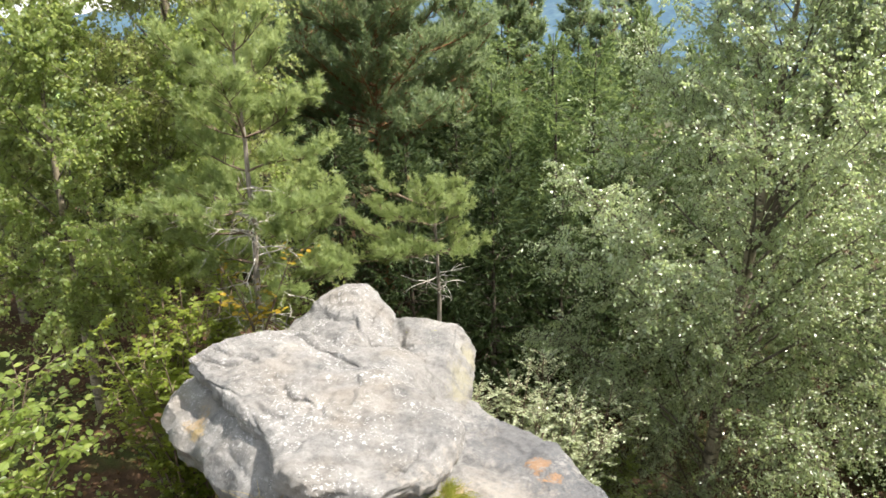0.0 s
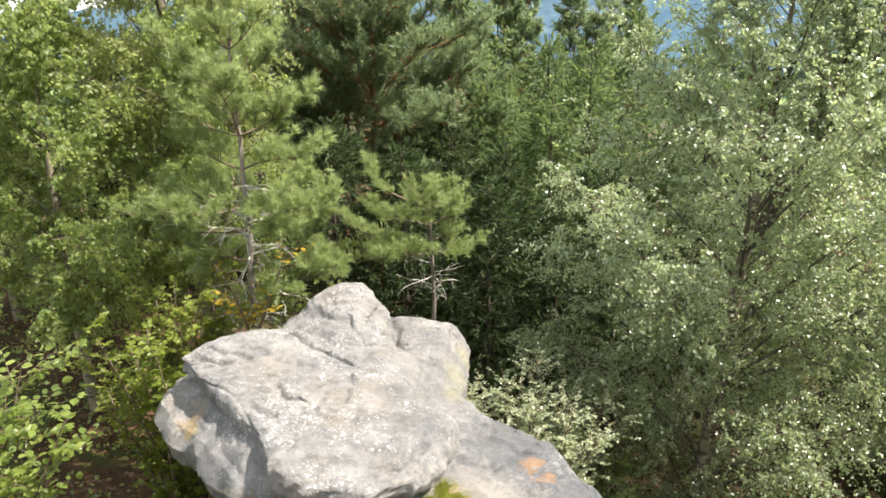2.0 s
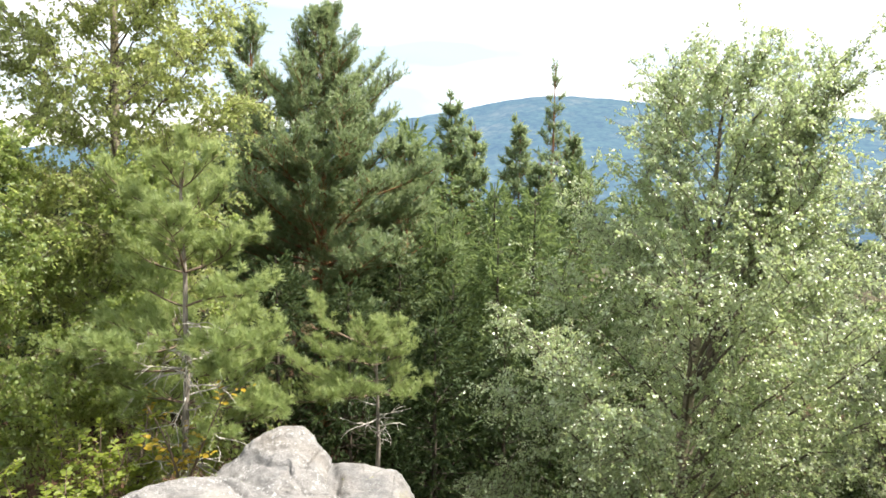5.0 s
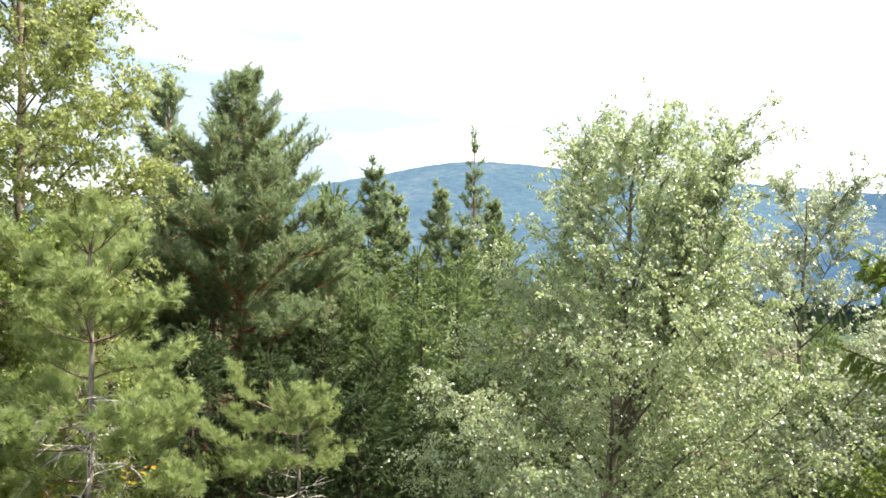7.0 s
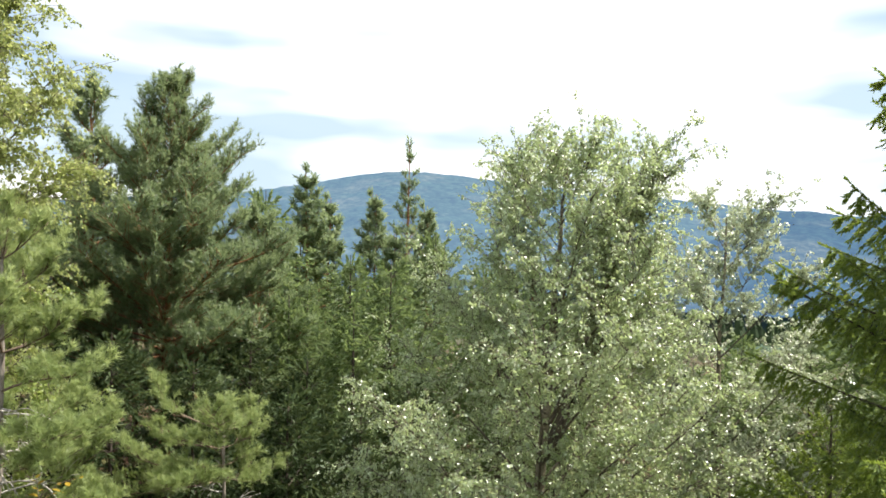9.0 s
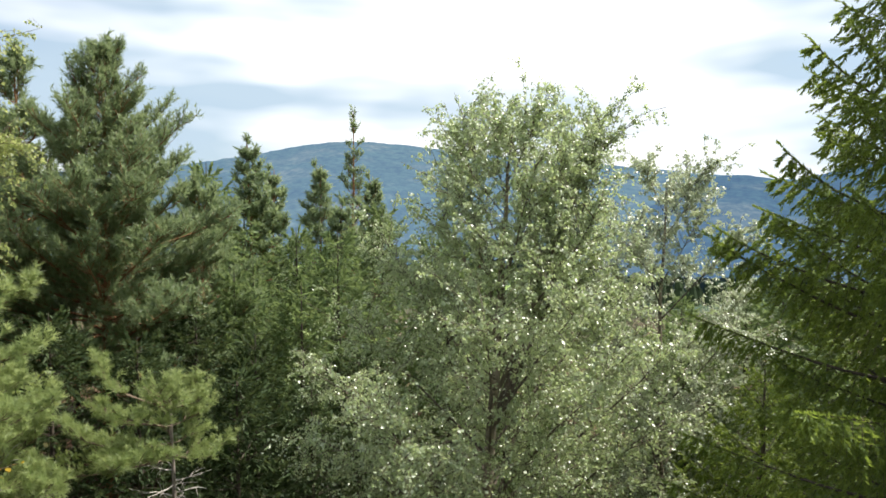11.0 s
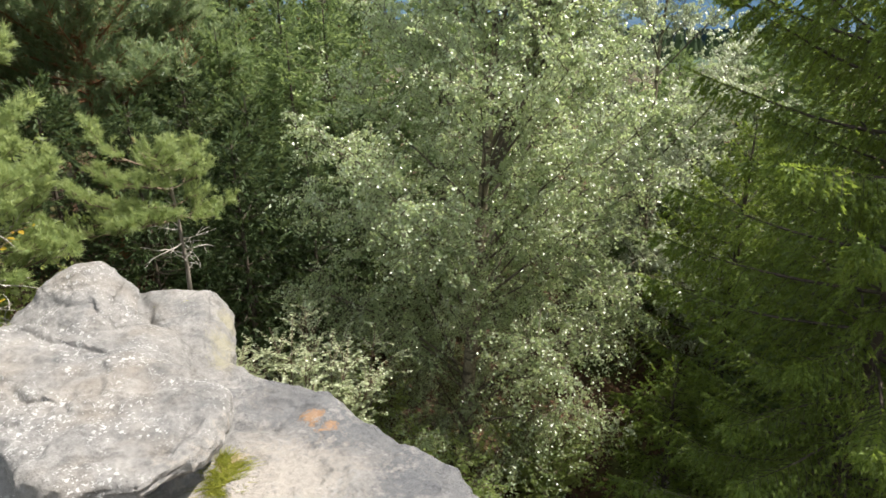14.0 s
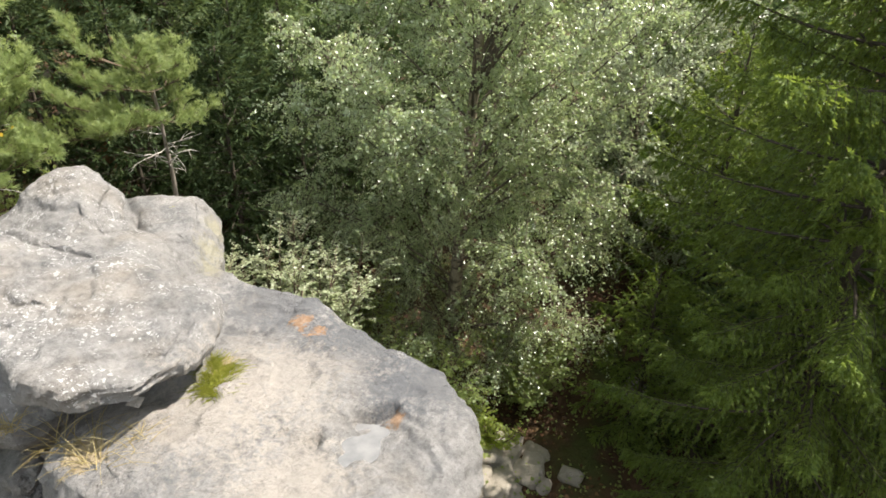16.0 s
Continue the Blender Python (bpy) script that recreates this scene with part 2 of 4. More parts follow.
M_forest = foliage("forest_conifer_needle", (0.040, 0.072, 0.028), (0.084, 0.130, 0.048), (0.150, 0.205, 0.074), (0.46, 0.58, 0.20), 0.40, 0.55, 0.3)
# forest shade put into the colour: greens far below a lit conifer's
M_dark = foliage("conifer_needle_painted_shade", (0.020, 0.036, 0.014), (0.040, 0.066, 0.025), (0.075, 0.110, 0.040), (0.22, 0.28, 0.09), 0.25, 0.6, 0.2)
M_moss = foliage("moss", (0.12, 0.14, 0.02), (0.22, 0.24, 0.035), (0.34, 0.33, 0.06), (0.5, 0.5, 0.08), 0.4, 0.7, 0.15)
M_straw = foliage("dry_grass", (0.26, 0.20, 0.08), (0.42, 0.34, 0.15), (0.55, 0.48, 0.28), (0.5, 0.42, 0.2), 0.3, 0.6, 0.3)
M_bark_birch = bark("birch_bark", (0.12, 0.098, 0.066), (0.34, 0.295, 0.215), 9.0, (0.08, 0.068, 0.05))
M_limb_birch = bark("birch_limb_bark", (0.07, 0.058, 0.042), (0.17, 0.145, 0.11), 12.0)
M_bark_pine = bark("pine_bark_orange", (0.13, 0.065, 0.035), (0.34, 0.17, 0.085), 9.0)
M_bark_grey = bark("grey_dead_bark", (0.24, 0.215, 0.19), (0.56, 0.53, 0.48), 12.0)
M_bark_brown = bark("grey_brown_bark", (0.12, 0.10, 0.082), (0.30, 0.265, 0.225), 11.0)
M_bark_dark = bark("dark_spruce_bark", (0.035, 0.028, 0.022), (0.095, 0.078, 0.06), 10.0)
M_twig = bark("brown_twig", (0.09, 0.065, 0.045), (0.20, 0.15, 0.11), 14.0)


# ---- mesh tools ----
class Geo:
    """Gathers vertices and faces in arrays."""

    def __init__(self):
        self.v, self.f, self.n = [], [], 0

    def add(self, verts, faces):
        verts = np.asarray(verts, float).reshape(-1, 3)
        faces = np.asarray(faces, int)
        self.v.append(verts)
        self.f.append(faces + self.n)
        self.n += len(verts)

    def mesh(self, name, smooth=True):
        me = bpy.data.meshes.new(name)
        v = np.concatenate(self.v)
        loops = np.concatenate([f.ravel() for f in self.f])
        sizes = np.concatenate([np.full(len(f), f.shape[1]) for f in self.f])
        me.vertices.add(len(v))
        me.vertices.foreach_set("co", v.ravel())
        me.loops.add(len(loops))
        me.loops.foreach_set("vertex_index", loops)
        me.polygons.add(len(sizes))
        me.polygons.foreach_set("loop_start", np.concatenate([[0], np.cumsum(sizes)[:-1]]))
        me.polygons.foreach_set("loop_total", sizes)
        me.update(calc_edges=True)
        me.polygons.foreach_set("use_smooth", np.full(len(sizes), smooth))
        return me


def unit(a):
    a = np.asarray(a, float)
    return a / np.maximum(np.linalg.norm(a, axis=-1, keepdims=True), 1e-9)


def tube(geo, pts, radii, sides=6):
    """A tapered round branch along pts."""
    pts = np.asarray(pts, float)
    d = unit(np.gradient(pts, axis=0))
    ref = np.where(np.abs(d[:, 2:3]) > 0.9, np.array([[1.0, 0, 0]]), np.array([[0, 0, 1.0]]))
    a = unit(np.cross(d, ref))
    b = np.cross(d, a)
    ang = np.arange(sides) / sides * 2 * math.pi
    r = np.asarray(radii, float)[:, None, None]
    ring = pts[:, None] + r * (np.cos(ang)[None, :, None] * a[:, None] + np.sin(ang)[None, :, None] * b[:, None])
    n = len(pts)
    i, j = np.meshgrid(np.arange(n - 1), np.arange(sides), indexing="ij")
    k = (j + 1) % sides
    faces = np.stack([i * sides + j, i * sides + k, (i + 1) * sides + k, (i + 1) * sides + j], -1).reshape(-1, 4)
    geo.add(ring.reshape(-1, 3), faces)
    geo.add(ring[-1], np.array([list(range(sides))]))


def tubes(geo, starts, ends, mids, r0, sides=3):
    """Many thin twigs at once, each through three points."""
    P = np.stack([starts, mids, ends], 1)
    d = unit(ends - starts)
    ref = np.where(np.abs(d[:, 2:3]) > 0.9, np.array([[1.0, 0, 0]]), np.array([[0, 0, 1.0]]))
    a = unit(np.cross(d, ref))
    b = np.cross(d, a)
    ang = np.arange(sides) / sides * 2 * math.pi
    off = np.cos(ang)[None, :, None] * a[:, None] + np.sin(ang)[None, :, None] * b[:, None]
    r = np.asarray(r0, float).reshape(-1, 1, 1, 1) * np.array([1, 0.7, 0.3])[None, :, None, None]
    V = P[:, :, None] + r * off[:, None]
    n = len(P)
    base = (np.arange(n) * 3 * sides)[:, None, None]
    i, j = np.meshgrid(np.arange(2), np.arange(sides), indexing="ij")
    k = (j + 1) % sides
    q = np.stack([i * sides + j, i * sides + k, (i + 1) * sides + k, (i + 1) * sides + j], -1).reshape(1, -1, 4)
    geo.add(V.reshape(-1, 3), (base + q).reshape(-1, 4))


def scatter(geo, tv, tf, place, axis, normal, size):
    """Copies of a small template: its y along axis, its z along normal."""
    y = unit(axis)
    x = unit(np.cross(y, normal))
    z = np.cross(x, y)
    s = np.asarray(size, float).reshape(-1, 1, 1)
    V = place[:, None] + s * (tv[None, :, 0:1] * x[:, None] + tv[None, :, 1:2] * y[:, None] + tv[None, :, 2:3] * z[:, None])
    F = (np.arange(len(place)) * len(tv))[:, None, None] + np.asarray(tf)[None]
    geo.add(V.reshape(-1, 3), F.reshape(-1, np.asarray(tf).shape[1]))


def part(name, me, material, parent, label="", kind=""):
    me.materials.append(material)
    ob = new(name, me)
    ob.parent = parent
    return tagged(ob, label=label, kind=kind)


def thing(name, x, y, z, label, category, group=""):
    ob = new(name)
    ob.empty_display_size = 0.2
    ob.matrix_basis = pose(x, y, z)
    return tagged(ob, label=label, category=category, group=group)


# leaf and needle templates (length about 1 along y)
BIRCH_V = np.array([(0, 0, 0), (-0.40, 0.38, 0.06), (0, 1.0, -0.04), (0.40, 0.38, 0.06)])
BIRCH_F = [(0, 1, 2), (0, 2, 3)]
WIDE_V = np.array([(0, 0, 0), (-0.28, 0.22, 0.07), (-0.36, 0.55, 0.08), (-0.16, 0.86, 0.03), (0, 1.0, -0.05),
                   (0.16, 0.86, 0.03), (0.36, 0.55, 0.08), (0.28, 0.22, 0.07), (0, 0.5, 0.0)])
WIDE_F = [(0, 1, 8), (1, 2, 8), (2, 3, 8), (3, 4, 8), (4, 5, 8), (5, 6, 8), (6, 7, 8), (7, 0, 8)]


def needle_brush(count, length, spread, width, seed, forward=0.6):
    """A shoot: needles stand round its axis and lean forward."""
    rng = np.random.default_rng(seed)
    V, F = [], []
    for i in range(count):
        s = rng.uniform(0.0, 1.0)
        a = i * 2.399 + rng.uniform(-0.3, 0.3)
        out = np.array([math.cos(a), 0, math.sin(a)])
        ahead = np.array([0, 1.0, 0])
        d = unit(out * rng.uniform(0.7, 1.1) + ahead * forward * rng.uniform(0.6, 1.6))
        side = unit(np.cross(d, ahead + 0.3 * rng.normal(size=3))) * width
        p = np.array([0, s * length, 0])
        n = len(V)
        V += [p - side, p + side, p + d * spread * rng.uniform(0.75, 1.15)]
        F.append((n, n + 1, n + 2))
    return np.array(V), F


PINE_NEAR = needle_brush(26, 0.75, 0.60, 0.026, 1, 0.85)
PINE_MID = needle_brush(15, 0.75, 0.60, 0.040, 6, 0.9)
PINE_FAR = needle_brush(8, 0.75, 0.60, 0.095, 2, 0.8)
SPRUCE_NEAR = needle_brush(14, 0.95, 0.34, 0.072, 5, 1.2)
SPRUCE_FAR = needle_brush(10, 0.95, 0.44, 0.075, 4, 1.5)


# ---- plants ----
def bend(p0, d, length, n, rng, lift=0.0, wobble=0.08):
    """A branch line from p0 that bends up (lift > 0) or droops."""
    pts = [np.array(p0, float)]
    d = np.array(d, float)
    for i in range(n):
        d = unit(d + np.array([0, 0, lift / n]) + rng.normal(size=3) * wobble)
        pts.append(pts[-1] + d * length / n)
    return np.array(pts)


def along(pts, s):
    """Points and directions at shares s of a line."""
    s = np.asarray(s) * (len(pts) - 1)
    i = np.minimum(s.astype(int), len(pts) - 2)
    w = (s - i)[:, None]
    return pts[i] * (1 - w) + pts[i + 1] * w, unit(pts[i + 1] - pts[i])


def birch(seed, x, y, z, height, start, leaf_mat, label, crown, n_limbs=40, strings=10, leaves=20, leaf=0.048, lean=(0, 0), hang=0.6, name="birch_tree", trunk_r=0.1, skew=(0, 0), fork=None, dense=1.0):
    """A birch: pale trunk, rising limbs, side branches and thin hanging strings of small leaves. crown: pairs of height share and half width."""
    rng = np.random.default_rng(seed)
    root = thing(name, x, y, z, label, "tree")
    n = 18
    h = np.linspace(0, 1, n)
    wob = np.cumsum(rng.normal(size=(n, 2)) * 0.03, 0)
    trunk = np.stack([lean[0] * h ** 1.3 + wob[:, 0] * h, lean[1] * h ** 1.3 + wob[:, 1] * h, h * height * 0.95], 1)
    trunk[0, 2] -= 0.25
    g = Geo()
    tube(g, trunk, trunk_r * (1 - h) ** 0.8 + 0.008, 10)
    part("trunk", g.mesh("trunk"), M_bark_birch, root, "pale grey birch trunk with dark bark scars")
    cv, cw = [c[0] for c in crown], [c[1] for c in crown]
    tw, lf = Geo(), Geo()
    S0, SD, SU = [], [], []
    goals = []
    for k in range(n_limbs):
        v = min(0.985, start + (1.0 - start) * (k + rng.uniform(0.1, 0.9)) / n_limbs)
        az = k * 2.399 + rng.uniform(-0.5, 0.5)
        w = float(np.interp(v, cv, cw)) * (rng.uniform(0.68, 0.98) if k % 4 else rng.uniform(0.25, 0.6))
        w *= 1 + skew[0] * math.cos(az) + skew[1] * math.sin(az)
        goals.append((v, az, w, 0.0))
    if fork:
        # a second leading stem beside the main top
        for k in range(5):
            goals.append((fork[2] - 0.02 * k, math.atan2(fork[1], fork[0]) + rng.uniform(-0.25, 0.25), math.hypot(fork[0], fork[1]) * rng.uniform(0.8, 1.05), 0.25))
    for v, az, w, up in goals:
        u = (v - start) / (1 - start)
        s0 = max(start * 0.7, min(0.97, (v - w * (0.45 + 0.9 * u) / height - up) / 0.95))
        p, _ = along(trunk, np.array([s0]))
        c, _ = along(trunk, np.array([min(1.0, v / 0.95)]))
        goal = np.array([c[0][0] + math.cos(az) * w, c[0][1] + math.sin(az) * w, v * height])
        L = max(0.3, float(np.linalg.norm(goal - p[0])))
        tt = np.linspace(0, 1, 10)[:, None]
        arch = (p[0] + goal) / 2 + np.array([math.cos(az), math.sin(az), 0]) * 0.06 * L + np.array([0, 0, 0.20 * L * (1 - u)])
        line = (1 - tt) ** 2 * p[0] + 2 * tt * (1 - tt) * arch + tt ** 2 * goal + np.cumsum(rng.normal(size=(10, 3)) * 0.016 * L ** 0.5, 0) * tt
        lg = Geo()
        tube(lg, line, np.linspace(max(0.0075 * L, 0.006), 0.003, len(line)), 5)
        for q in range(int((5 + 5.5 * L) * dense * (0.85 + 0.5 * u))):
            sp, sd = along(line, np.array([rng.uniform(0.22, 1.0) ** 0.8]))
            a = rng.uniform(0, 2 * math.pi)
            d = unit(sd[0] * 0.7 + np.array([math.cos(a), math.sin(a), rng.uniform(-0.25, 0.45) + 0.5 * u]))
            sub = bend(sp[0], d, rng.uniform(0.30, 0.95) * min(1.0, 0.45 + 0.4 * L), 5, rng, -0.6 * (1 - u), 0.12)
            tube(lg, sub, np.linspace(0.006, 0.002, len(sub)), 3)
            m = max(3, int(strings * (1 - 0.2 * u)))
            pp, dd = along(sub, rng.uniform(0.1, 1.0, m))
            S0.append(pp)
            SD.append(dd)
            SU.append(np.full((m, 1), u))
        pp, dd = along(line, rng.uniform(0.75, 1.0, strings))
        S0.append(pp)
        SD.append(dd)
        SU.append(np.full((strings, 1), u))
        part("limb", lg.mesh("limb"), M_limb_birch, root)
    pts, dirs, u = np.concatenate(S0), np.concatenate(SD), np.concatenate(SU)
    m = len(pts)
    tl = hang * rng.uniform(0.25, 1.0, (m, 1)) * (1 - 0.55 * u)
    tl = np.minimum(tl, np.maximum(0.12, pts[:, 2:3] - 0.15))
    d = unit(dirs * 0.7 + rng.normal(size=(m, 3)) * 0.55 + np.array([0, 0, 0.25]))
    down = np.array([0, 0, -1.0])
    mid = pts + d * tl * 0.38 + down * tl * 0.08
    end = mid + d * tl * 0.14 * (1 + 2.0 * u) + down * tl * 0.62 * (1 - 0.75 * u)
    tubes(tw, pts, end, mid, np.full(m, 0.0022))
    ss = rng.uniform(0.05, 1.0, (m, leaves))[..., None]
    P = (1 - ss) ** 2 * pts[:, None] + 2 * ss * (1 - ss) * mid[:, None] + ss ** 2 * end[:, None]
    P = P.reshape(-1, 3) + rng.normal(size=(m * leaves, 3)) * 0.016
    ax = unit(rng.normal(size=(len(P), 3)) * 0.75 + [0, 0, -0.75])
    nm = rng.normal(size=(len(P), 3)) * 0.9 + unit(P * [1, 1, 0] + 1e-4) * 0.5 + [0, 0, 0.85]
    scatter(lf, BIRCH_V, BIRCH_F, P, ax, nm, leaf * rng.uniform(0.6, 1.25, len(P)))
    part("twigwork", tw.mesh("twigwork"), M_twig, root, kind="stuff")
    part("crown", lf.mesh("crown", False), leaf_mat, root, "small leaves on thin hanging twigs", "stuff")
    return root


def pine(seed, x, y, z, height, reach, start, needles, label, brush, crown=((0, 0.8), (0.25, 1.0), (0.6, 0.72), (1, 0.1)), whorl=0.4, per=5, shoots=20, size=0.15, lean=(0, 0), bark_mat=None, trunk_r=0.08,
         name="pine_tree", gap=0.12, rise=(-0.05, 0.75), joined=False, dead=0, dead_mat=None, dead_span=(0.3, 1.0), leaders=0, skew=(0, 0), stub=0.55):
    """A Scots pine: whorls of branches with flat sprays of side shoots, each ending in upright brushes of needles; dead: bare branches on the lower trunk."""
    rng = np.random.default_rng(seed)
    root = thing(name, x, y, z, label, "tree")
    n = 14
    h = np.linspace(0, 1, n)
    wob = np.cumsum(rng.normal(size=(n, 2)) * 0.025, 0)
    trunk = np.stack([lean[0] * h + wob[:, 0] * h, lean[1] * h + wob[:, 1] * h, h * height * 0.97], 1)
    trunk[0, 2] -= 0.3
    g = Geo()
    tube(g, trunk, trunk_r * (1 - h) ** 0.85 + 0.008, 9)
    part("trunk", g.mesh("trunk"), bark_mat or M_bark_pine, root)
    ng, tw = Geo(), Geo()
    NP, ND = [], []

    def spray(base, d, L, lift):
        lg = tw if joined else Geo()
        line = bend(base, d, L, 6, rng, lift, 0.09)
        tube(lg, line, np.linspace(max(0.008, 0.013 * L), 0.004, len(line)), 4)
        lines = [line[2:]]
        side0 = unit(np.cross(d, [0, 0, 1.0]) + 1e-6)
        for q in range(3 + int(5 * L) if joined else 5 + int(11 * L)):
            s = rng.uniform(0.18, 0.98)
            sp, sd = along(line, np.array([s]))
            sgn = 1 if q % 2 else -1
            ld = unit(sd[0] * 0.8 + sgn * side0 * rng.uniform(0.4, 0.95) + [0, 0, rng.uniform(-0.08, 0.28)])
            sub = bend(sp[0], ld, max(0.10, L * rng.uniform(0.18, 0.40) * (1.25 - 0.7 * s)), 3, rng, 0.35, 0.10)
            tube(lg, sub, np.linspace(0.006, 0.003, len(sub)), 3)
            lines.append(sub)
        if not joined:
            part("limb", lg.mesh("limb"), M_twig if bark_mat else M_bark_pine, root)
        for ln in lines:
            reach_l = float(np.linalg.norm(ln[-1] - ln[0]))
            m = max(2, int(shoots * reach_l))
            pp, dd = along(ln, np.append(rng.uniform(0.25, 1.0, m), 1.0))
            NP.append(pp)
            ND.append(dd)

    cs, cw = [c[0] for c in crown], [c[1] for c in crown]
    s = start
    while s < 0.96:
        p, _ = along(trunk, np.array([s]))
        u = max(0.0, (s - start) / (1 - start))
        turn = rng.uniform(0, 6.28)
        for q in range(per + int(rng.integers(-1, 2))):
            if rng.random() < gap:
                continue
            az = turn + q * 6.283 / per + rng.uniform(-0.4, 0.4)
            L = max(0.16, reach * float(np.interp(u, cs, cw)) * rng.uniform(0.6, 1.1) * (1 + skew[0] * math.cos(az) + skew[1] * math.sin(az)))
            spray(p[0], unit([math.cos(az), math.sin(az), rise[0] + rise[1] * u + rng.uniform(-0.1, 0.1)]), L, 0.35 + 0.3 * u)
        s += whorl / height * rng.uniform(0.75, 1.25)
    for q in range(leaders):
        # upright leading shoots that overtop the crown
        p, _ = along(trunk, np.array([rng.uniform(0.74, 0.90)]))
        az = q * 2.4 + rng.uniform(-0.4, 0.4)
        spray(p[0], unit([math.cos(az) * 0.8, math.sin(az) * 0.8, 0.7]), reach * rng.uniform(0.30, 0.5), 1.8)
    spray(along(trunk, np.array([0.9]))[0][0], np.array([0.02, 0.0, 1.0]), height * 0.1, 0.2)
    for q in range(dead):
        p, _ = along(trunk, np.array([rng.uniform(*dead_span)]))
        az = rng.uniform(0, 2 * math.pi)
        lg = Geo()
        line = bend(p[0], unit([math.cos(az), math.sin(az), rng.uniform(-0.1, 0.35)]), reach * stub * rng.uniform(0.4, 1.2), 7, rng, -0.45, 0.17)
        tube(lg, line, np.linspace(0.011, 0.003, len(line)), 5)
        for w in range(4):
            sp, sd = along(line, np.array([rng.uniform(0.25, 0.95)]))
            sub = bend(sp[0], unit(sd[0] + rng.normal(size=3) * 0.7), reach * stub * rng.uniform(0.2, 0.5), 4, rng, -0.3, 0.22)
            tube(lg, sub, np.linspace(0.006, 0.0025, len(sub)), 3)
        part("dead_limb", lg.mesh("dead_limb"), dead_mat or M_bark_grey, root, "bare dead branch")
    if joined:
        part("limbwork", tw.mesh("limbwork"), bark_mat or M_bark_pine, root, kind="stuff")
    P, D = np.concatenate(NP), np.concatenate(ND)
    P = P + rng.normal(size=P.shape) * 0.02
    D = unit(D * 0.8 + rng.normal(size=D.shape) * 0.38 + [0, 0, 0.42])
    scatter(ng, brush[0], brush[1], P, D, rng.normal(size=P.shape), size * rng.uniform(0.7, 1.25, len(P)))
    part("crown", ng.mesh("crown", False), needles, root, "brushes of long needles", "stuff")
    return root


def spruce(seed, x, y, z, height, reach, start, label, brush, step=0.3, per=6, pitch=0.08, size=0.12, lean=(0, 0), trunk_r=0.1, name="spruce_tree", needles=None, crown=((0, 0.9), (0.3, 1.0), (0.7, 0.6), (1, 0.05)), joined=False, rise=(-0.35, 1.1), fall=0.7, side_len=0.30, gap=0.1, skew=(0, 0)):
    """A spruce: sagging branches with upturned tips; flat side branchlets, pinnate with needle sprigs, hang from them."""
    rng = np.random.default_rng(seed)
    root = thing(name, x, y, z, label, "tree")
    n = 10
    h = np.linspace(0, 1, n)
    trunk = np.stack([lean[0] * h, lean[1] * h, h * height], 1)
    trunk[0, 2] -= 0.3
    g = Geo()
    tube(g, trunk, trunk_r * (1 - h) ** 0.9 + 0.008, 9)
    part("trunk", g.mesh("trunk"), M_bark_dark, root)
    ng, tw = Geo(), Geo()
    cs, cw = [c[0] for c in crown], [c[1] for c in crown]
    s = start
    while s < 0.985:
        p, _ = along(trunk, np.array([s]))
        u = (s - start) / (1 - start)
        turn = rng.uniform(0, 6.28)
        for q in range(per):
            if rng.random() < gap:
                continue
            az = turn + 2 * math.pi * q / per + rng.uniform(-0.45, 0.45)
            L = max(0.14, reach * float(np.interp(u, cs, cw)) * rng.uniform(0.62, 1.12) * (1 + skew[0] * math.cos(az) + skew[1] * math.sin(az)))
            d = unit([math.cos(az), math.sin(az), rise[0] + rise[1] * u + rng.uniform(-0.08, 0.08)])
            line = bend(p[0], d, L, 8, rng, 0.45 - 0.2 * u, 0.035)
            lg = tw if joined else Geo()
            tube(lg, line, np.linspace(max(0.007, 0.010 * L), 0.003, len(line)), 4)
            if not joined:
                part("limb", lg.mesh("limb"), M_bark_dark, root)
            m = max(5, int(L / pitch))
            ss = np.linspace(0.12, 0.99, m) + rng.uniform(-0.02, 0.01, m)
            pts, dirs = along(line, ss)
            side = unit(np.cross(dirs, [0, 0, 1.0])) * np.where(np.arange(m) % 2, 1, -1)[:, None]
            bl = (0.07 + side_len * np.minimum(1.0, 1.9 * (1 - ss)) * min(1.0, 0.35 + 0.5 * L))[:, None] * rng.uniform(0.6, 1.25, (m, 1))
            low = fall * rng.uniform(0.5, 1.2, (m, 1))
            mid = pts + (side * 0.42 + dirs * 0.45) * bl * 0.6 + np.array([0, 0, -0.10]) * low * bl
            end = pts + (side * 0.55 + dirs * 0.65) * bl * 0.8 + np.array([0, 0, -0.75]) * low * bl
            tubes(tw, pts, end, mid, np.full(m, 0.0032))
            count = max(2, int(round(float(bl.mean()) / (size * 0.42))))
            t = (np.linspace(0.08, 1.0, count)[None, :, None] + rng.uniform(-0.04, 0.04, (m, count, 1))).clip(0, 1)
            P = (1 - t) ** 2 * pts[:, None] + 2 * t * (1 - t) * mid[:, None] + t ** 2 * end[:, None]
            ahead = unit(end - pts)[:, None]
            flat = unit(np.cross(np.repeat(ahead, count, 1), np.repeat(dirs[:, None], count, 1) + 0.01)) * np.where(np.arange(count) % 2, 1, -1)[None, :, None]
            D = unit(ahead * 0.85 + flat * 0.55 * (1 - t * 0.8) + rng.normal(size=P.shape) * 0.16 + [0, 0, -0.18 * fall])
            fit = size * (0.55 + 0.45 * min(1.0, L / 0.6)) * (1.1 - 0.35 * t[..., 0].ravel())
            P, D = P.reshape(-1, 3), D.reshape(-1, 3)
            scatter(ng, brush[0], brush[1], P, D, rng.normal(size=P.shape) * 0.5 + [0, 0, 1], fit * rng.uniform(0.75, 1.2, len(P)))
            tipm = max(3, int(L * 0.5 / (size * 0.5)))
            tp, td = along(line, np.linspace(0.5, 1.0, tipm))
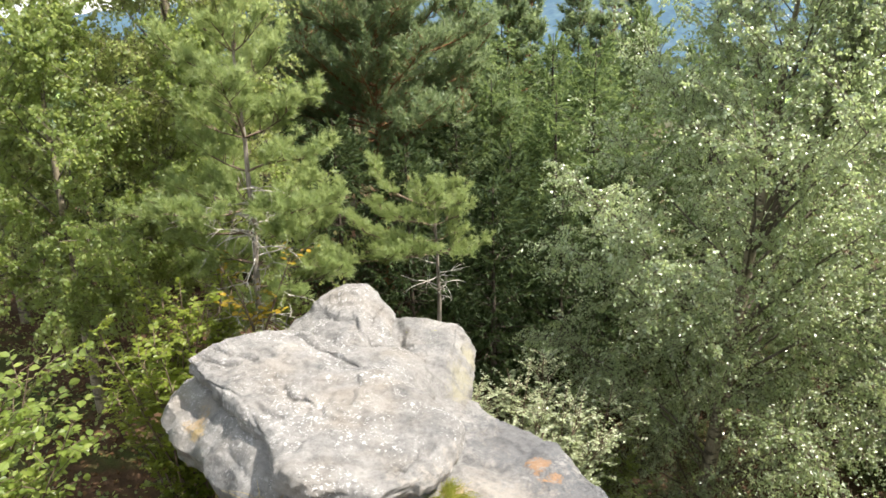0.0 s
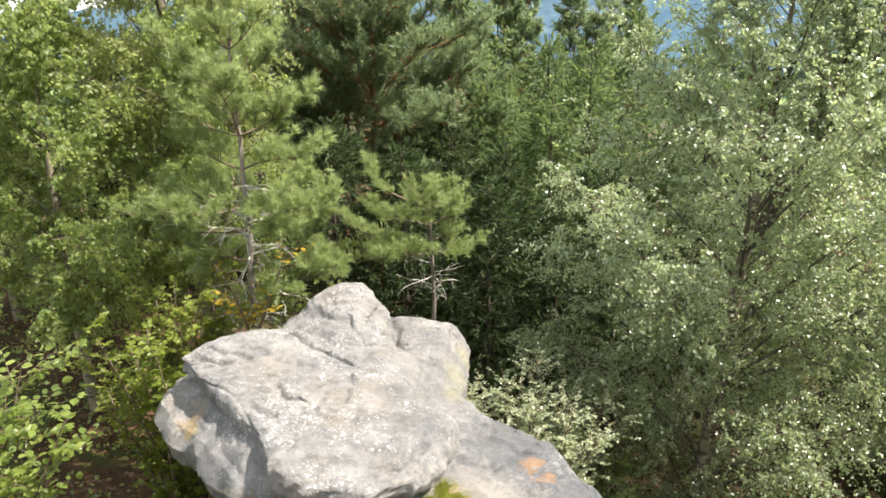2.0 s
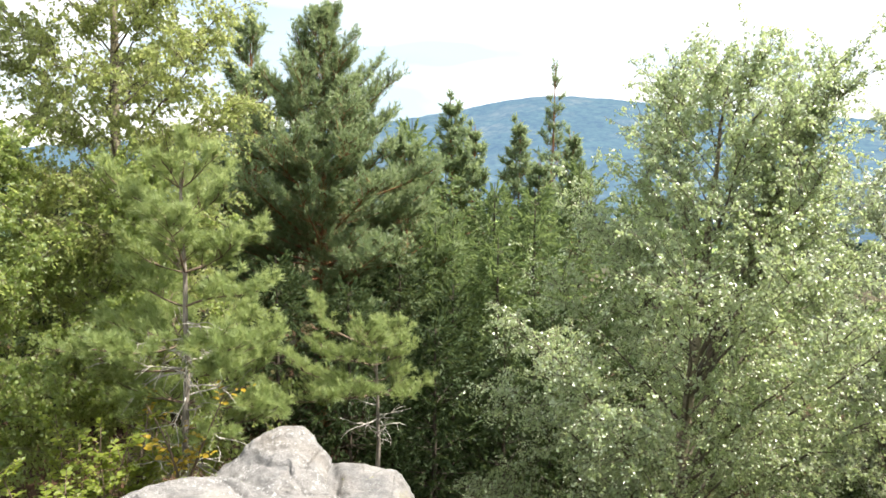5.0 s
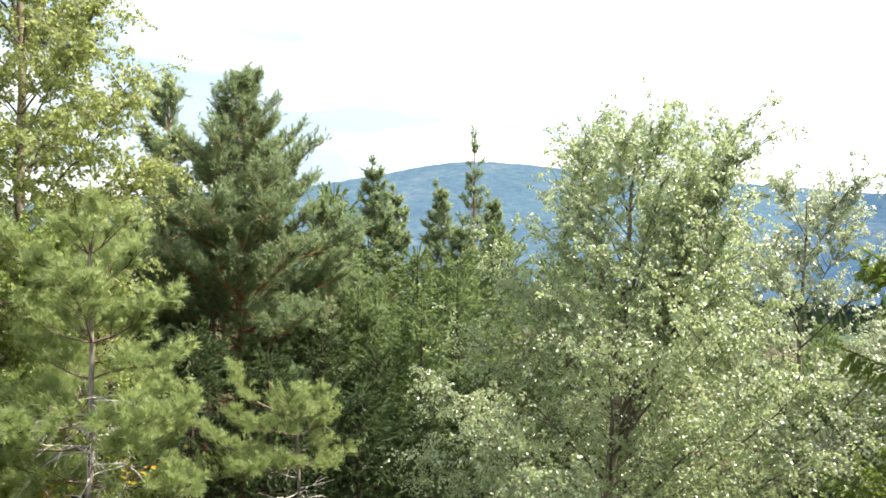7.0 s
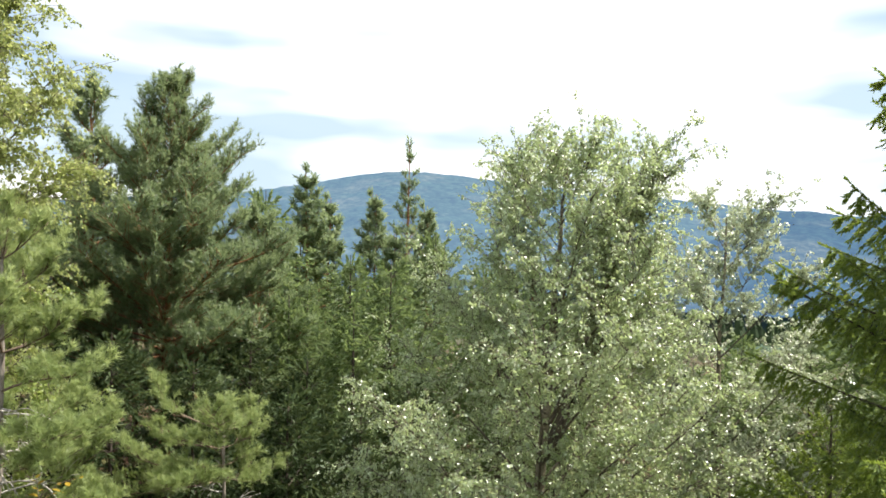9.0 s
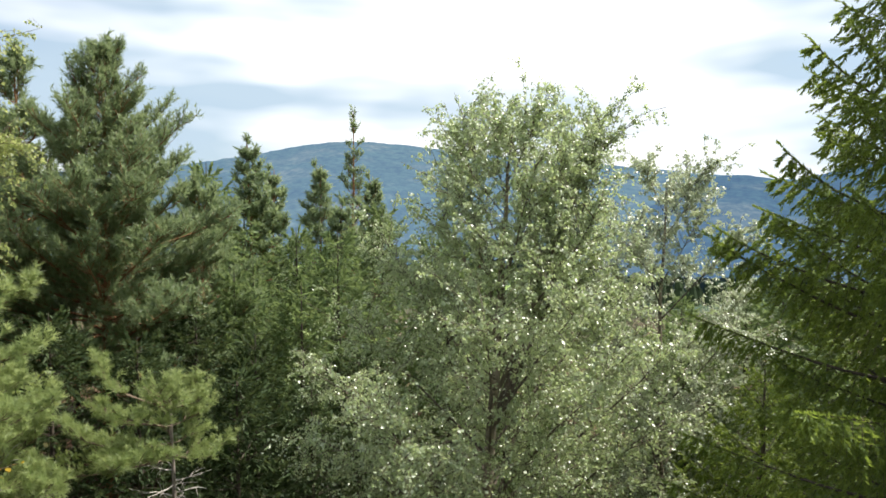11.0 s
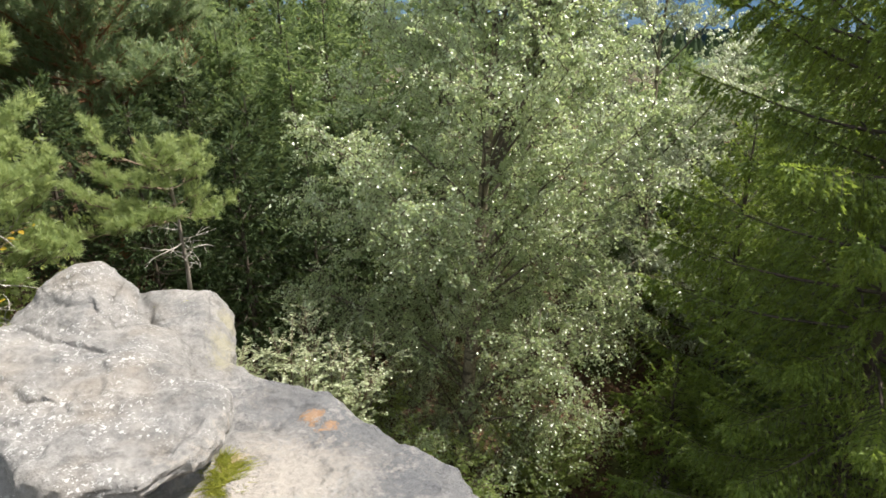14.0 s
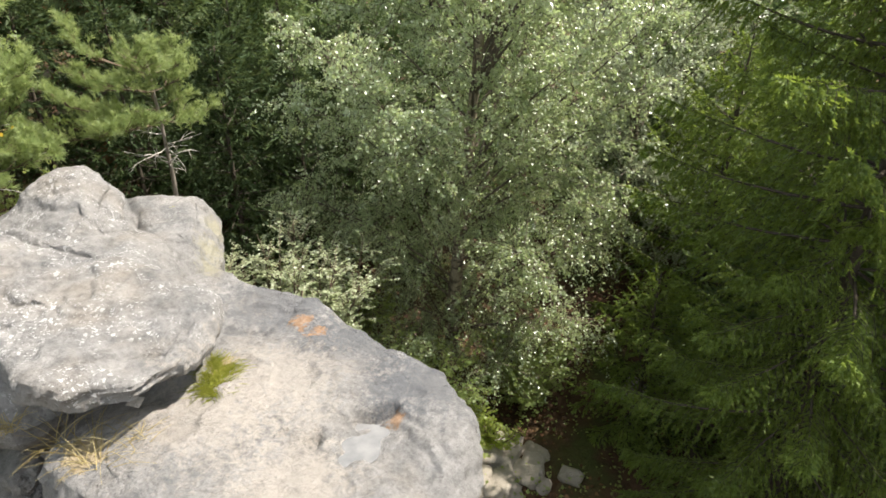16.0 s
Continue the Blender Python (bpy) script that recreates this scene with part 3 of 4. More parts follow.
            scatter(ng, brush[0], brush[1], tp, td, rng.normal(size=tp.shape), np.full(tipm, size))
        s += step / height * rng.uniform(0.7, 1.3)
    part("twigwork", tw.mesh("twigwork"), M_bark_dark, root, kind="stuff")
    part("crown", ng.mesh("crown", False), needles or M_spruce, root, "short needles on hanging branchlets", "stuff")
    return root


def bush(seed, x, y, z, height, reach, leaf_mat, label, stems=9, twigs=26, leaves=9, leaf=0.08, wide=True, name="bush", single=0, flat=0.25):
    """A leafy shrub of several stems; single: how many of its leaves are parts of their own."""
    rng = np.random.default_rng(seed)
    root = thing(name, x, y, z, label, "bush")
    tw, lf = Geo(), Geo()
    AP, AA, AN, AS, AK = [], [], [], [], []
    made = []
    for k in range(stems):
        az = k * 2.399 + rng.uniform(-0.4, 0.4)
        out = reach * math.sqrt(rng.uniform(0.05, 1.0))
        d = unit([math.cos(az) * out, math.sin(az) * out, height * rng.uniform(0.55, 1.0)])
        L = math.hypot(out, height) * rng.uniform(0.7, 1.0)
        line = bend((0, 0, -0.1), d, L, 8, rng, -0.15, 0.07)
        sg = Geo()
        tube(sg, line, np.linspace(0.018, 0.004, len(line)), 5)
        made.append(part("stem", sg.mesh("stem"), M_twig, root))
        m = twigs
        pts, dirs = along(line, rng.uniform(0.22, 1.0, m))
        a = rng.uniform(0, 2 * math.pi, m)
        d = unit(dirs * 0.5 + np.stack([np.cos(a), np.sin(a), rng.uniform(-0.1, 0.5, m)], 1))
        tl = reach * rng.uniform(0.25, 0.62, (m, 1))
        end = pts + d * tl
        mid = (pts + end) / 2 + np.array([0, 0, 0.12]) * tl
        tubes(tw, pts, end, mid, np.full(m, 0.004))
        t = np.linspace(0.15, 1.0, leaves)[None, :, None] + rng.uniform(-0.04, 0.04, (m, leaves, 1))
        P = ((1 - t) ** 2 * pts[:, None] + 2 * t * (1 - t) * mid[:, None] + t ** 2 * end[:, None]).reshape(-1, 3)
        D = np.repeat(d, leaves, 0)
        sd = unit(np.cross(D, [0, 0, 1])) * np.tile([-1, 1], len(D))[:len(D), None]
        AP.append(P)
        AK += [k] * len(P)
        AA.append(unit(D * 0.6 + sd + rng.normal(size=D.shape) * 0.25 + [0, 0, -0.15]))
        AN.append(np.array([0, 0, 1]) + rng.normal(size=D.shape) * (flat + 0.1))
        AS.append(leaf * rng.uniform(0.6, 1.2, len(D)))
    P, A, N, S = (np.concatenate(q) for q in (AP, AA, AN, AS))
    tv, tf = (WIDE_V, WIDE_F) if wide else (BIRCH_V, BIRCH_F)
    rest = np.ones(len(P), bool)
    if single:
        pick = np.argsort(-(P[:, 2] + 0.5 * P[:, 0]))[:single * 2:2]
        rest[pick] = False
        lg = Geo()
        lg.add(tv, tf)
        me = lg.mesh("leaf", False)
        me.materials.append(leaf_mat)
        for i in pick:
            ay = unit(A[i])
            ax = unit(np.cross(ay, N[i]))
            azv = np.cross(ax, ay)
            ob = new("leaf", me)
            ob.parent = made[AK[i]]
            ob.matrix_basis = Matrix([[*(r * S[i]), t] for r, t in zip(np.stack([ax, ay, azv], 1), P[i])] + [[0, 0, 0, 1]])
    scatter(lf, tv, tf, P[rest], A[rest], N[rest], S[rest])
    part("twigwork", tw.mesh("twigwork"), M_twig, root, kind="stuff")
    part("foliage", lf.mesh("foliage", False), leaf_mat, root, kind="stuff")
    return root


# ---- ground ----
def ground_z(x, y):
    """The wooded hillside: higher left of the outcrop, falling away to the valley ahead."""
    r = math.hypot(x, y)
    z = 1.65 - 1.45 * math.tanh(x / 3.0)
    z = 1.65 + (z - 1.65) * (1 - min(1.0, max(0.0, (r - 30) / 60)) * 0.6)
    fall = max(0.0, y - 16)
    z -= 0.10 * fall * fall / (fall + 12) if fall < 1000 else 98.8
    z -= 0.06 * max(0.0, x - 14) if x < 900 else 53
    if r < 120:
        z += 0.16 * noise.noise((x * 0.5, y * 0.5, 3.1)) + 0.05 * noise.noise((x * 1.9, y * 1.9, 7.7))
    return z


def ground_material():
    m = Nodes("forest_floor")
    c = m.node("ShaderNodeNewGeometry").outputs["Position"]
    litter = m.noise(c, 5.0, 8.0, 0.7)
    fine = m.noise(c, 38.0, 5.0, 0.7)
    col = m.ramp(litter, [(0.3, (0.030, 0.018, 0.011)), (0.5, (0.068, 0.036, 0.020)), (0.72, (0.125, 0.070, 0.040))])
    col = m.mix(0.4, col, m.ramp(fine, [(0.3, (0.02, 0.013, 0.008)), (0.7, (0.13, 0.085, 0.052))]))
    green = m.maths("MULTIPLY", m.step(m.noise(c, 0.9, 5.0), 0.5, 0.62), 0.75)
    col = m.mix(green, col, m.ramp(fine, [(0.3, (0.025, 0.04, 0.012)), (0.7, (0.085, 0.11, 0.03))]))
    dist = m.node("ShaderNodeVectorMath")
    dist.operation = "LENGTH"
    m.put(dist.inputs[0], c)
    far = m.step(m.maths("DIVIDE", dist.outputs["Value"], 1000.0), 0.05, 0.2)
    woods = m.ramp(m.noise(c, 0.05, 8.0, 0.75), [(0.35, (0.020, 0.040, 0.028)), (0.6, (0.045, 0.075, 0.040))])
    meadow = m.step(m.noise(c, 0.0055, 2.0, 0.4), 0.55, 0.58)
    woods = m.mix(meadow, woods, (0.19, 0.27, 0.08))
    col = m.mix(far, col, woods)
    n = m.bump(litter, 0.8, 0.06)
    n = m.bump(fine, 0.8, 0.02, n)
    return m.done(m.surface(col, 0.95, n, 0.15))


rings = [0.0] + [0.35 * 1.066 ** i for i in range(150)]
rings = [r for r in rings if r < 4600]
spokes = 180
gg = Geo()
verts = []
for r in rings:
    for k in range(spokes):
        a = 2 * math.pi * k / spokes
        x, y = r * math.sin(a), r * math.cos(a) + 5
        verts.append((x, y, ground_z(x, y)))
i, j = np.meshgrid(np.arange(len(rings) - 1), np.arange(spokes), indexing="ij")
k = (j + 1) % spokes
gg.add(verts, np.stack([i * spokes + j, (i + 1) * spokes + j, (i + 1) * spokes + k, i * spokes + k], -1).reshape(-1, 4))
me = gg.mesh("ground")
me.materials.append(ground_material())
tagged(new("ground", me), "brown forest floor of needles and moss on a hillside", "ground", kind="structure")


# ---- distant ridges ----
def ridge_material(name, haze, amount, forest):
    m = Nodes(name)
    c = m.node("ShaderNodeNewGeometry").outputs["Position"]
    trees = m.noise(m.scaled(c, (1, 1, 1.6)), 0.035, 9.0, 0.8)
    broad = m.noise(c, 0.0045, 5.0, 0.6)
    col = m.ramp(trees, [(0.38, tuple(0.35 * q for q in forest)), (0.52, forest), (0.68, tuple(2.0 * q for q in forest))])
    col = m.mix(m.maths("MULTIPLY", m.step(broad, 0.5, 0.64), 0.6), col, m.ramp(trees, [(0.42, (0.05, 0.075, 0.05)), (0.6, (0.20, 0.20, 0.14))]))
    # distance haze painted in: a blue glow mixed over the forest colours
    haze_glow = m.node("ShaderNodeEmission")
    haze_glow.inputs[0].default_value = (*haze, 1)
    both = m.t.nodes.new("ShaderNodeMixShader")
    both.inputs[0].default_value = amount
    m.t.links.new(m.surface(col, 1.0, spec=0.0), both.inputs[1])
    m.t.links.new(haze_glow.outputs[0], both.inputs[2])
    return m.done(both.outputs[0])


def ridge(name, profile, dist, depth, foot, material, label, seed):
    """A wooded mountain ridge seen from afar. profile: pairs of bearing and crest elevation, in degrees."""
    az = np.linspace(profile[0][0], profile[-1][0], 420)
    el = np.interp(az, [p[0] for p in profile], [p[1] for p in profile])
    el = np.convolve(np.pad(el, 6, "edge"), np.ones(13) / 13, "valid")
    rows, g = 40, Geo()
    V = []
    for r in range(rows + 1):
        t = r / rows
        for a, e in zip(az, el):
            d = dist - depth * (1 - t)
            x, y = d * math.sin(radians(a)), d * math.cos(radians(a))
            crest = 8 + dist * math.tan(radians(e))
            z = foot + (crest - foot) * (t ** 0.85)
            z += (noise.fractal((x * 0.004, y * 0.004, seed), 0.8, 2.1, 5) * 28 * (t * (1 - t) * 3) + noise.fractal((x * 0.02, y * 0.02, seed + 9), 0.7, 2.2, 4) * 4.0)
            V.append((x, y, z))
    n = len(az)
    i, j = np.meshgrid(np.arange(rows), np.arange(n - 1), indexing="ij")
    g.add(V, np.stack([i * n + j, i * n + j + 1, (i + 1) * n + j + 1, (i + 1) * n + j], -1).reshape(-1, 4))
    me = g.mesh(name)
    me.materials.append(material)
    return tagged(new(name, me), label, "mountain", kind="structure")


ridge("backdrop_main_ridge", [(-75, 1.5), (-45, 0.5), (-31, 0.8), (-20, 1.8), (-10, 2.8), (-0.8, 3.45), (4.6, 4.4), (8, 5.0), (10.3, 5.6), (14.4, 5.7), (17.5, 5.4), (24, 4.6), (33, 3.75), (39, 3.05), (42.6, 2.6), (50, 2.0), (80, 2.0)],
      3100, 1500, -110, ridge_material("far_forest_painted_haze", (0.13, 0.23, 0.42), 0.43, (0.045, 0.075, 0.05)), "wooded mountain ridge under the clouds, blue haze painted in", 2.0)
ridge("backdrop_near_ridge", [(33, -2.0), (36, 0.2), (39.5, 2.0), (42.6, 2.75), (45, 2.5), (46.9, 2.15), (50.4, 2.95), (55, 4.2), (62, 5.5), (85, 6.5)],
      2300, 1000, -110, ridge_material("nearer_forest_painted_haze", (0.085, 0.165, 0.33), 0.48, (0.03, 0.055, 0.04)), "wooded hill across the valley, blue haze painted in", 5.0)


# ---- rock outcrop ----
def smooth_outline(pts, per=14, crisp=0.65):
    """A closed smooth curve through the corners."""
    pts = np.array(pts, float)
    n = len(pts)
    out = []
    for i in range(n):
        p0, p1, p2, p3 = pts[i - 1], pts[i], pts[(i + 1) % n], pts[(i + 2) % n]
        for t in np.linspace(0, 1, per, endpoint=False):
            curve = (0.5 * ((2 * p1) + (p2 - p0) * t + (2 * p0 - 5 * p1 + 4 * p2 - p3) * t * t + (3 * p1 - p0 - 3 * p2 + p3) * t ** 3))
            out.append((1 - crisp) * curve + crisp * (p1 * (1 - t) + p2 * t))
    return np.array(out)


def rock(name, parent, outline, top, profile, edge=0.05, rough=1.0, seed=1.0, per=14, inner=34, label="", material=None, dips=(), cuts=(), crisp=0.65):
    """A rock body: a rounded top over the outline, and sides that follow the profile of (drop, outward) steps."""
    o = smooth_outline(outline, per, crisp)
    n = len(o)
    c = o.mean(0)
    tan = np.roll(o, -1, 0) - np.roll(o, 1, 0)
    out = unit(np.stack([tan[:, 1], -tan[:, 0]], 1))
    if np.sum((o - c) * out) < 0:
        out = -out
    V = []
    for k in range(1, inner + 1):
        r = (k / inner) ** 0.8
        p = c + (o - c) * r
        V.append([(x, y, top(x, y) - edge * r ** 16) for x, y in p])
    edge_z = np.array([top(x, y) for x, y in o]) - edge
    d0, o0 = 0.0, 0.0
    for d1, o1 in profile:
        steps = max(2, int(math.hypot(d1 - d0, o1 - o0) / (0.04 if d1 < 1.1 else 0.12)))
        for s in range(1, steps + 1):
            t = s / steps
            d, f = d0 + (d1 - d0) * t, o0 + (o1 - o0) * t
            p = o + out * f
            V.append(np.column_stack([p, edge_z - d]))
        d0, o0 = d1, o1
    rows = len(V)
    V = np.concatenate([np.asarray(v, float) for v in V])
    i, j = np.meshgrid(np.arange(rows - 1), np.arange(n), indexing="ij")
    k = (j + 1) % n
    g = Geo()
    g.add(V, np.stack([i * n + j, i * n + k, (i + 1) * n + k, (i + 1) * n + j], -1).reshape(-1, 4))
    g.f.append(np.array([list(range(n))[::-1]]))
    me = g.mesh(name)
    nrm = np.zeros(len(V) * 3)
    me.vertices.foreach_get("normal", nrm)
    nrm = nrm.reshape(-1, 3)
    if nrm[:n * 5, 2].mean() < 0:
        me.flip_normals()
        nrm = -nrm
    nrm[:n * 9] = (0, 0, 1)
    W = V.copy()
    for q in range(len(V)):
        x, y, z = V[q]
        if q < 3 * n:
            x, y = c
        v = Vector((x, y, z))
        big = noise.fractal(v * 1.1 + Vector((seed, 0, 0)), 0.9, 2.0, 2) * 0.035
        mid = noise.fractal(v * 6.0 + Vector((0, seed, 0)), 0.75, 2.2, 5) * 0.017
        ledge = abs(noise.noise(Vector((x * 0.8, y * 0.8, z * 4.5 + seed))))
        ledge = -0.06 * max(0.0, 0.07 - ledge) / 0.07 * (1.0 - 0.85 * abs(nrm[q][2]))
        # flakes broken off in flat steps with sharp rims
        lift = 2.4 * noise.fractal(Vector((x * 1.3 + seed, y * 1.9, z * 2.5)), 0.8, 2.0, 3)
        tread = math.floor(lift)
        rise = min(1.0, max(0.0, (lift - tread - 0.34) / 0.32))
        flake = 0.03 * (tread + rise)
        move = (big + mid + ledge + flake) * rough
        for dx, dy, dr, dd in dips:
            move -= dd * math.exp(-((x - dx) ** 2 + (y - dy) ** 2) / dr ** 2)
        for x0, y0, x1, y1, wide, deep in cuts:
            t = max(0.0, min(1.0, ((x - x0) * (x1 - x0) + (y - y0) * (y1 - y0)) / ((x1 - x0) ** 2 + (y1 - y0) ** 2)))
            off = math.hypot(x - x0 - t * (x1 - x0), y - y0 - t * (y1 - y0)) + 0.05 * noise.noise((x * 5, y * 5, seed))
            move -= deep * math.exp(-(off / wide) ** 2)
        W[q] += nrm[q] * move
    me.vertices.foreach_set("co", W.ravel())
    me.update()
    me.set_sharp_from_angle(angle=radians(24))
    me.materials.append(material or M_stone)
    ob = new(name, me)
    ob.parent = parent
    return tagged(ob, label=label)


outcrop = tagged(new("rock_outcrop"), "weathered grey rock outcrop of stacked slabs with lichen", "rock")
slab = rock("slab", outcrop,
     [(0.0, 4.17), (-0.12, 3.80), (-0.22, 3.62), (-0.50, 3.44), (-0.85, 3.50), (-1.10, 3.70), (-1.25, 4.05), (-1.60, 4.55), (-1.95, 4.90), (-2.16, 5.22), (-1.98, 5.58), (-1.42, 5.72), (-0.90, 5.30), (-0.36, 4.76), (-0.10, 4.45)],
     lambda x, y: 5.40 + 0.025 * math.sin(2.2 * x + y) + 0.02 * (y - 4.5), [(0.03, 0.02), (0.10, 0.03), (0.15, 0.0), (0.18, -0.08), (0.21, -0.24), (0.30, -0.42)], 0.02, 0.9, 3.0, per=20, inner=64, crisp=0.9, label="flat overhanging grey top slab with pale lichen flecks",
     cuts=[(-2.10, 5.22, -1.72, 5.05, 0.03, 0.09), (-2.0, 5.34, -1.62, 5.18, 0.025, 0.07), (-1.95, 5.05, -1.60, 5.12, 0.025, 0.07), (-1.42, 5.62, -0.88, 5.22, 0.035, 0.08), (-0.88, 5.22, -0.42, 4.82, 0.03, 0.06), (-1.30, 4.72, -1.18, 4.52, 0.03, 0.05), (-1.18, 4.52, -1.00, 4.48, 0.02, 0.035), (-1.40, 4.40, -1.22, 4.25, 0.03, 0.05), (-0.66, 5.02, -0.60, 5.06, 0.03, 0.07), (-0.9, 3.75, -0.35, 3.72, 0.025, 0.03), (-0.35, 3.72, -0.1, 4.0, 0.025, 0.03)])
body = rock("body", outcrop,
     [(-0.62, 4.45), (-0.95, 4.12), (-1.22, 4.02), (-1.34, 4.16), (-1.68, 4.60), (-2.02, 4.93), (-2.22, 5.26), (-2.04, 5.70), (-1.40, 5.85), (-0.50, 5.60), (-0.40, 4.80)],
     lambda x, y: 5.31 - 0.10 * max(0.0, -1.6 - x), [(0.05, 0.08), (0.15, 0.19), (0.28, 0.27), (0.44, 0.22), (0.66, 0.02), (0.95, -0.18), (1.5, -0.34), (2.6, -0.25), (4.6, 0.0)], 0.05, 0.75, 8.0, per=16, label="bulging undercut rock side",
     cuts=[(-2.30, 5.10, -2.05, 4.80, 0.05, 0.05)])
lower_slab = rock("lower_slab", outcrop,
     [(0.11, 5.42), (0.42, 5.06), (0.79, 4.70), (0.92, 4.33), (1.03, 4.14), (1.18, 3.80), (1.37, 3.46), (1.40, 3.20), (1.32, 2.92), (1.22, 2.66), (1.02, 2.36), (0.55, 2.30), (0.05, 2.55), (-0.52, 2.90), (-0.83, 3.18), (-1.08, 3.55), (-0.70, 4.40), (-0.55, 5.30)],
     lambda x, y: 4.92 + 0.04 * max(0.0, min(1.0, (0.25 - x) / 0.8)) + 0.02 * math.sin(1.7 * x + 2.0 * y), [(0.10, 0.06), (0.25, 0.07), (0.5, 0.0), (1.0, -0.12), (2.2, -0.15), (4.6, 0.1)], 0.06, 0.9, 14.0, per=14, inner=56, label="broad pale lower slab with orange lichen",
     dips=[(0.66, 3.04, 0.17, 0.09), (0.86, 3.12, 0.10, 0.04), (0.45, 3.16, 0.05, 0.04)],
     cuts=[(0.30, 4.35, 0.75, 4.75, 0.05, 0.03), (0.05, 4.45, 0.30, 4.35, 0.05, 0.03), (0.72, 3.20, 0.95, 3.18, 0.03, 0.06), (0.40, 3.10, 0.50, 3.22, 0.025, 0.05), (0.62, 3.95, 0.85, 3.85, 0.03, 0.02)])
boulder = rock("back_boulder", outcrop,
     [(-1.85, 5.90), (-1.42, 6.32), (-1.00, 6.52), (-0.72, 6.50), (-0.56, 6.30), (-0.56, 5.95), (-0.40, 5.45), (-0.26, 5.00), (-0.90, 5.00), (-1.45, 5.40)],
     lambda x, y: 5.07 + 0.47 * max(0.0, min(1.0, (y - 5.05) / 1.25)) - 0.42 * max(0.0, -1.02 - x) - 0.70 * max(0.0, x + 0.84), [(0.04, 0.03), (0.14, 0.02), (0.30, -0.06), (0.55, -0.10), (1.4, 0.1), (4.4, 0.3)], 0.015, 0.9, 21.0, per=14, crisp=0.92, label="humped grey boulder",
     cuts=[(-0.72, 5.62, -0.66, 5.66, 0.03, 0.06), (-1.1, 6.0, -0.7, 5.7, 0.02, 0.03)])
block = rock("block", outcrop,
     [(-0.70, 6.82), (-0.32, 6.68), (0.06, 6.48), (0.03, 6.00), (-0.07, 5.44), (-0.30, 5.20), (-0.54, 5.50), (-0.64, 6.10)],
     lambda x, y: 5.06 + 0.05 * (y - 6.0) + 0.02 * x, [(0.02, 0.015), (0.12, 0.09), (0.28, 0.18), (0.5, 0.16), (1.2, 0.0), (4.4, 0.1)], 0.008, 0.5, 27.0, per=16, crisp=0.96, cuts=[(-0.58, 6.70, -0.50, 6.20, 0.06, 0.06), (-0.50, 6.20, -0.34, 5.55, 0.04, 0.05), (0.055, 6.46, 0.02, 6.00, 0.03, 0.035), (0.02, 6.00, -0.075, 5.46, 0.03, 0.035), (0.12, 6.3, 0.14, 6.1, 0.03, 0.05), (0.08, 5.9, 0.02, 5.5, 0.02, 0.03)], label="square-edged block with a yellowish side face")
rock("foot_rock", outcrop,
     [(-2.05, 4.35), (-2.30, 4.70), (-2.15, 5.20), (-1.60, 5.20), (-1.30, 4.60), (-1.50, 4.15)],
     lambda x, y: 4.25 + 0.5 * (x + 1.6), [(0.1, 0.08), (0.5, 0.22), (1.6, 0.4)], 0.08, 1.2, 33.0, per=12, inner=20, label="smooth grey foot of the outcrop")


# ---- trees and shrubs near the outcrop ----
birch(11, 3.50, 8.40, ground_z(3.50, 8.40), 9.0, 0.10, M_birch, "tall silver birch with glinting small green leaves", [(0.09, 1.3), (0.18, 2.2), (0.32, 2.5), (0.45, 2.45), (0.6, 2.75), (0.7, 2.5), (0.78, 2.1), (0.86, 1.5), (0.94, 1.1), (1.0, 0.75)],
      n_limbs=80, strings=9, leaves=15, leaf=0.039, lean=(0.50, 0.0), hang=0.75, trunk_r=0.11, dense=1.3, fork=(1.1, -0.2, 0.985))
birch(12, 7.9, 10.1, ground_z(7.9, 10.1), 8.75, 0.10, M_birch_s, "slender birch behind a larger one, leaf glints painted pale", [(0.1, 1.3), (0.3, 1.9), (0.6, 2.0), (0.8, 1.7), (0.93, 1.15), (1.0, 0.6)], n_limbs=48, strings=8, leaves=14, leaf=0.046, trunk_r=0.07, dense=1.3)
birch(13, -3.8, 10.4, ground_z(-3.8, 10.4), 11.2, 0.22, M_birch_y, "tall birch with sparse yellow green hanging leaves", [(0.2, 1.5), (0.4, 2.0), (0.6, 1.9), (0.72, 1.7), (0.85, 1.45), (1.0, 0.8)], n_limbs=54, strings=8, leaves=15, leaf=0.049, lean=(-0.4, 0.0), trunk_r=0.10, hang=0.85, dense=1.6)
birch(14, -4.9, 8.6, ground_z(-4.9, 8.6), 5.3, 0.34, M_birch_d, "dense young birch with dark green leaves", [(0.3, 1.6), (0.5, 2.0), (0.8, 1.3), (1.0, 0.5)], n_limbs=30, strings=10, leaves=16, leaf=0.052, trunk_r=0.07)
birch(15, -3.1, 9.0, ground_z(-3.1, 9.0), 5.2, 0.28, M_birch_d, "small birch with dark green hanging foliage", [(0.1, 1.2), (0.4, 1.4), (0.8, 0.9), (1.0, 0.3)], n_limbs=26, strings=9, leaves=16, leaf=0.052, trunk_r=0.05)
birch(16, -7.6, 11.5, ground_z(-7.6, 11.5), 6.6, 0.12, M_birch_y, "birch with yellow green foliage at the wood's edge", [(0.1, 1.8), (0.4, 2.5), (0.8, 1.5), (1.0, 0.5)], n_limbs=28, strings=8, leaves=14, leaf=0.07, trunk_r=0.08)
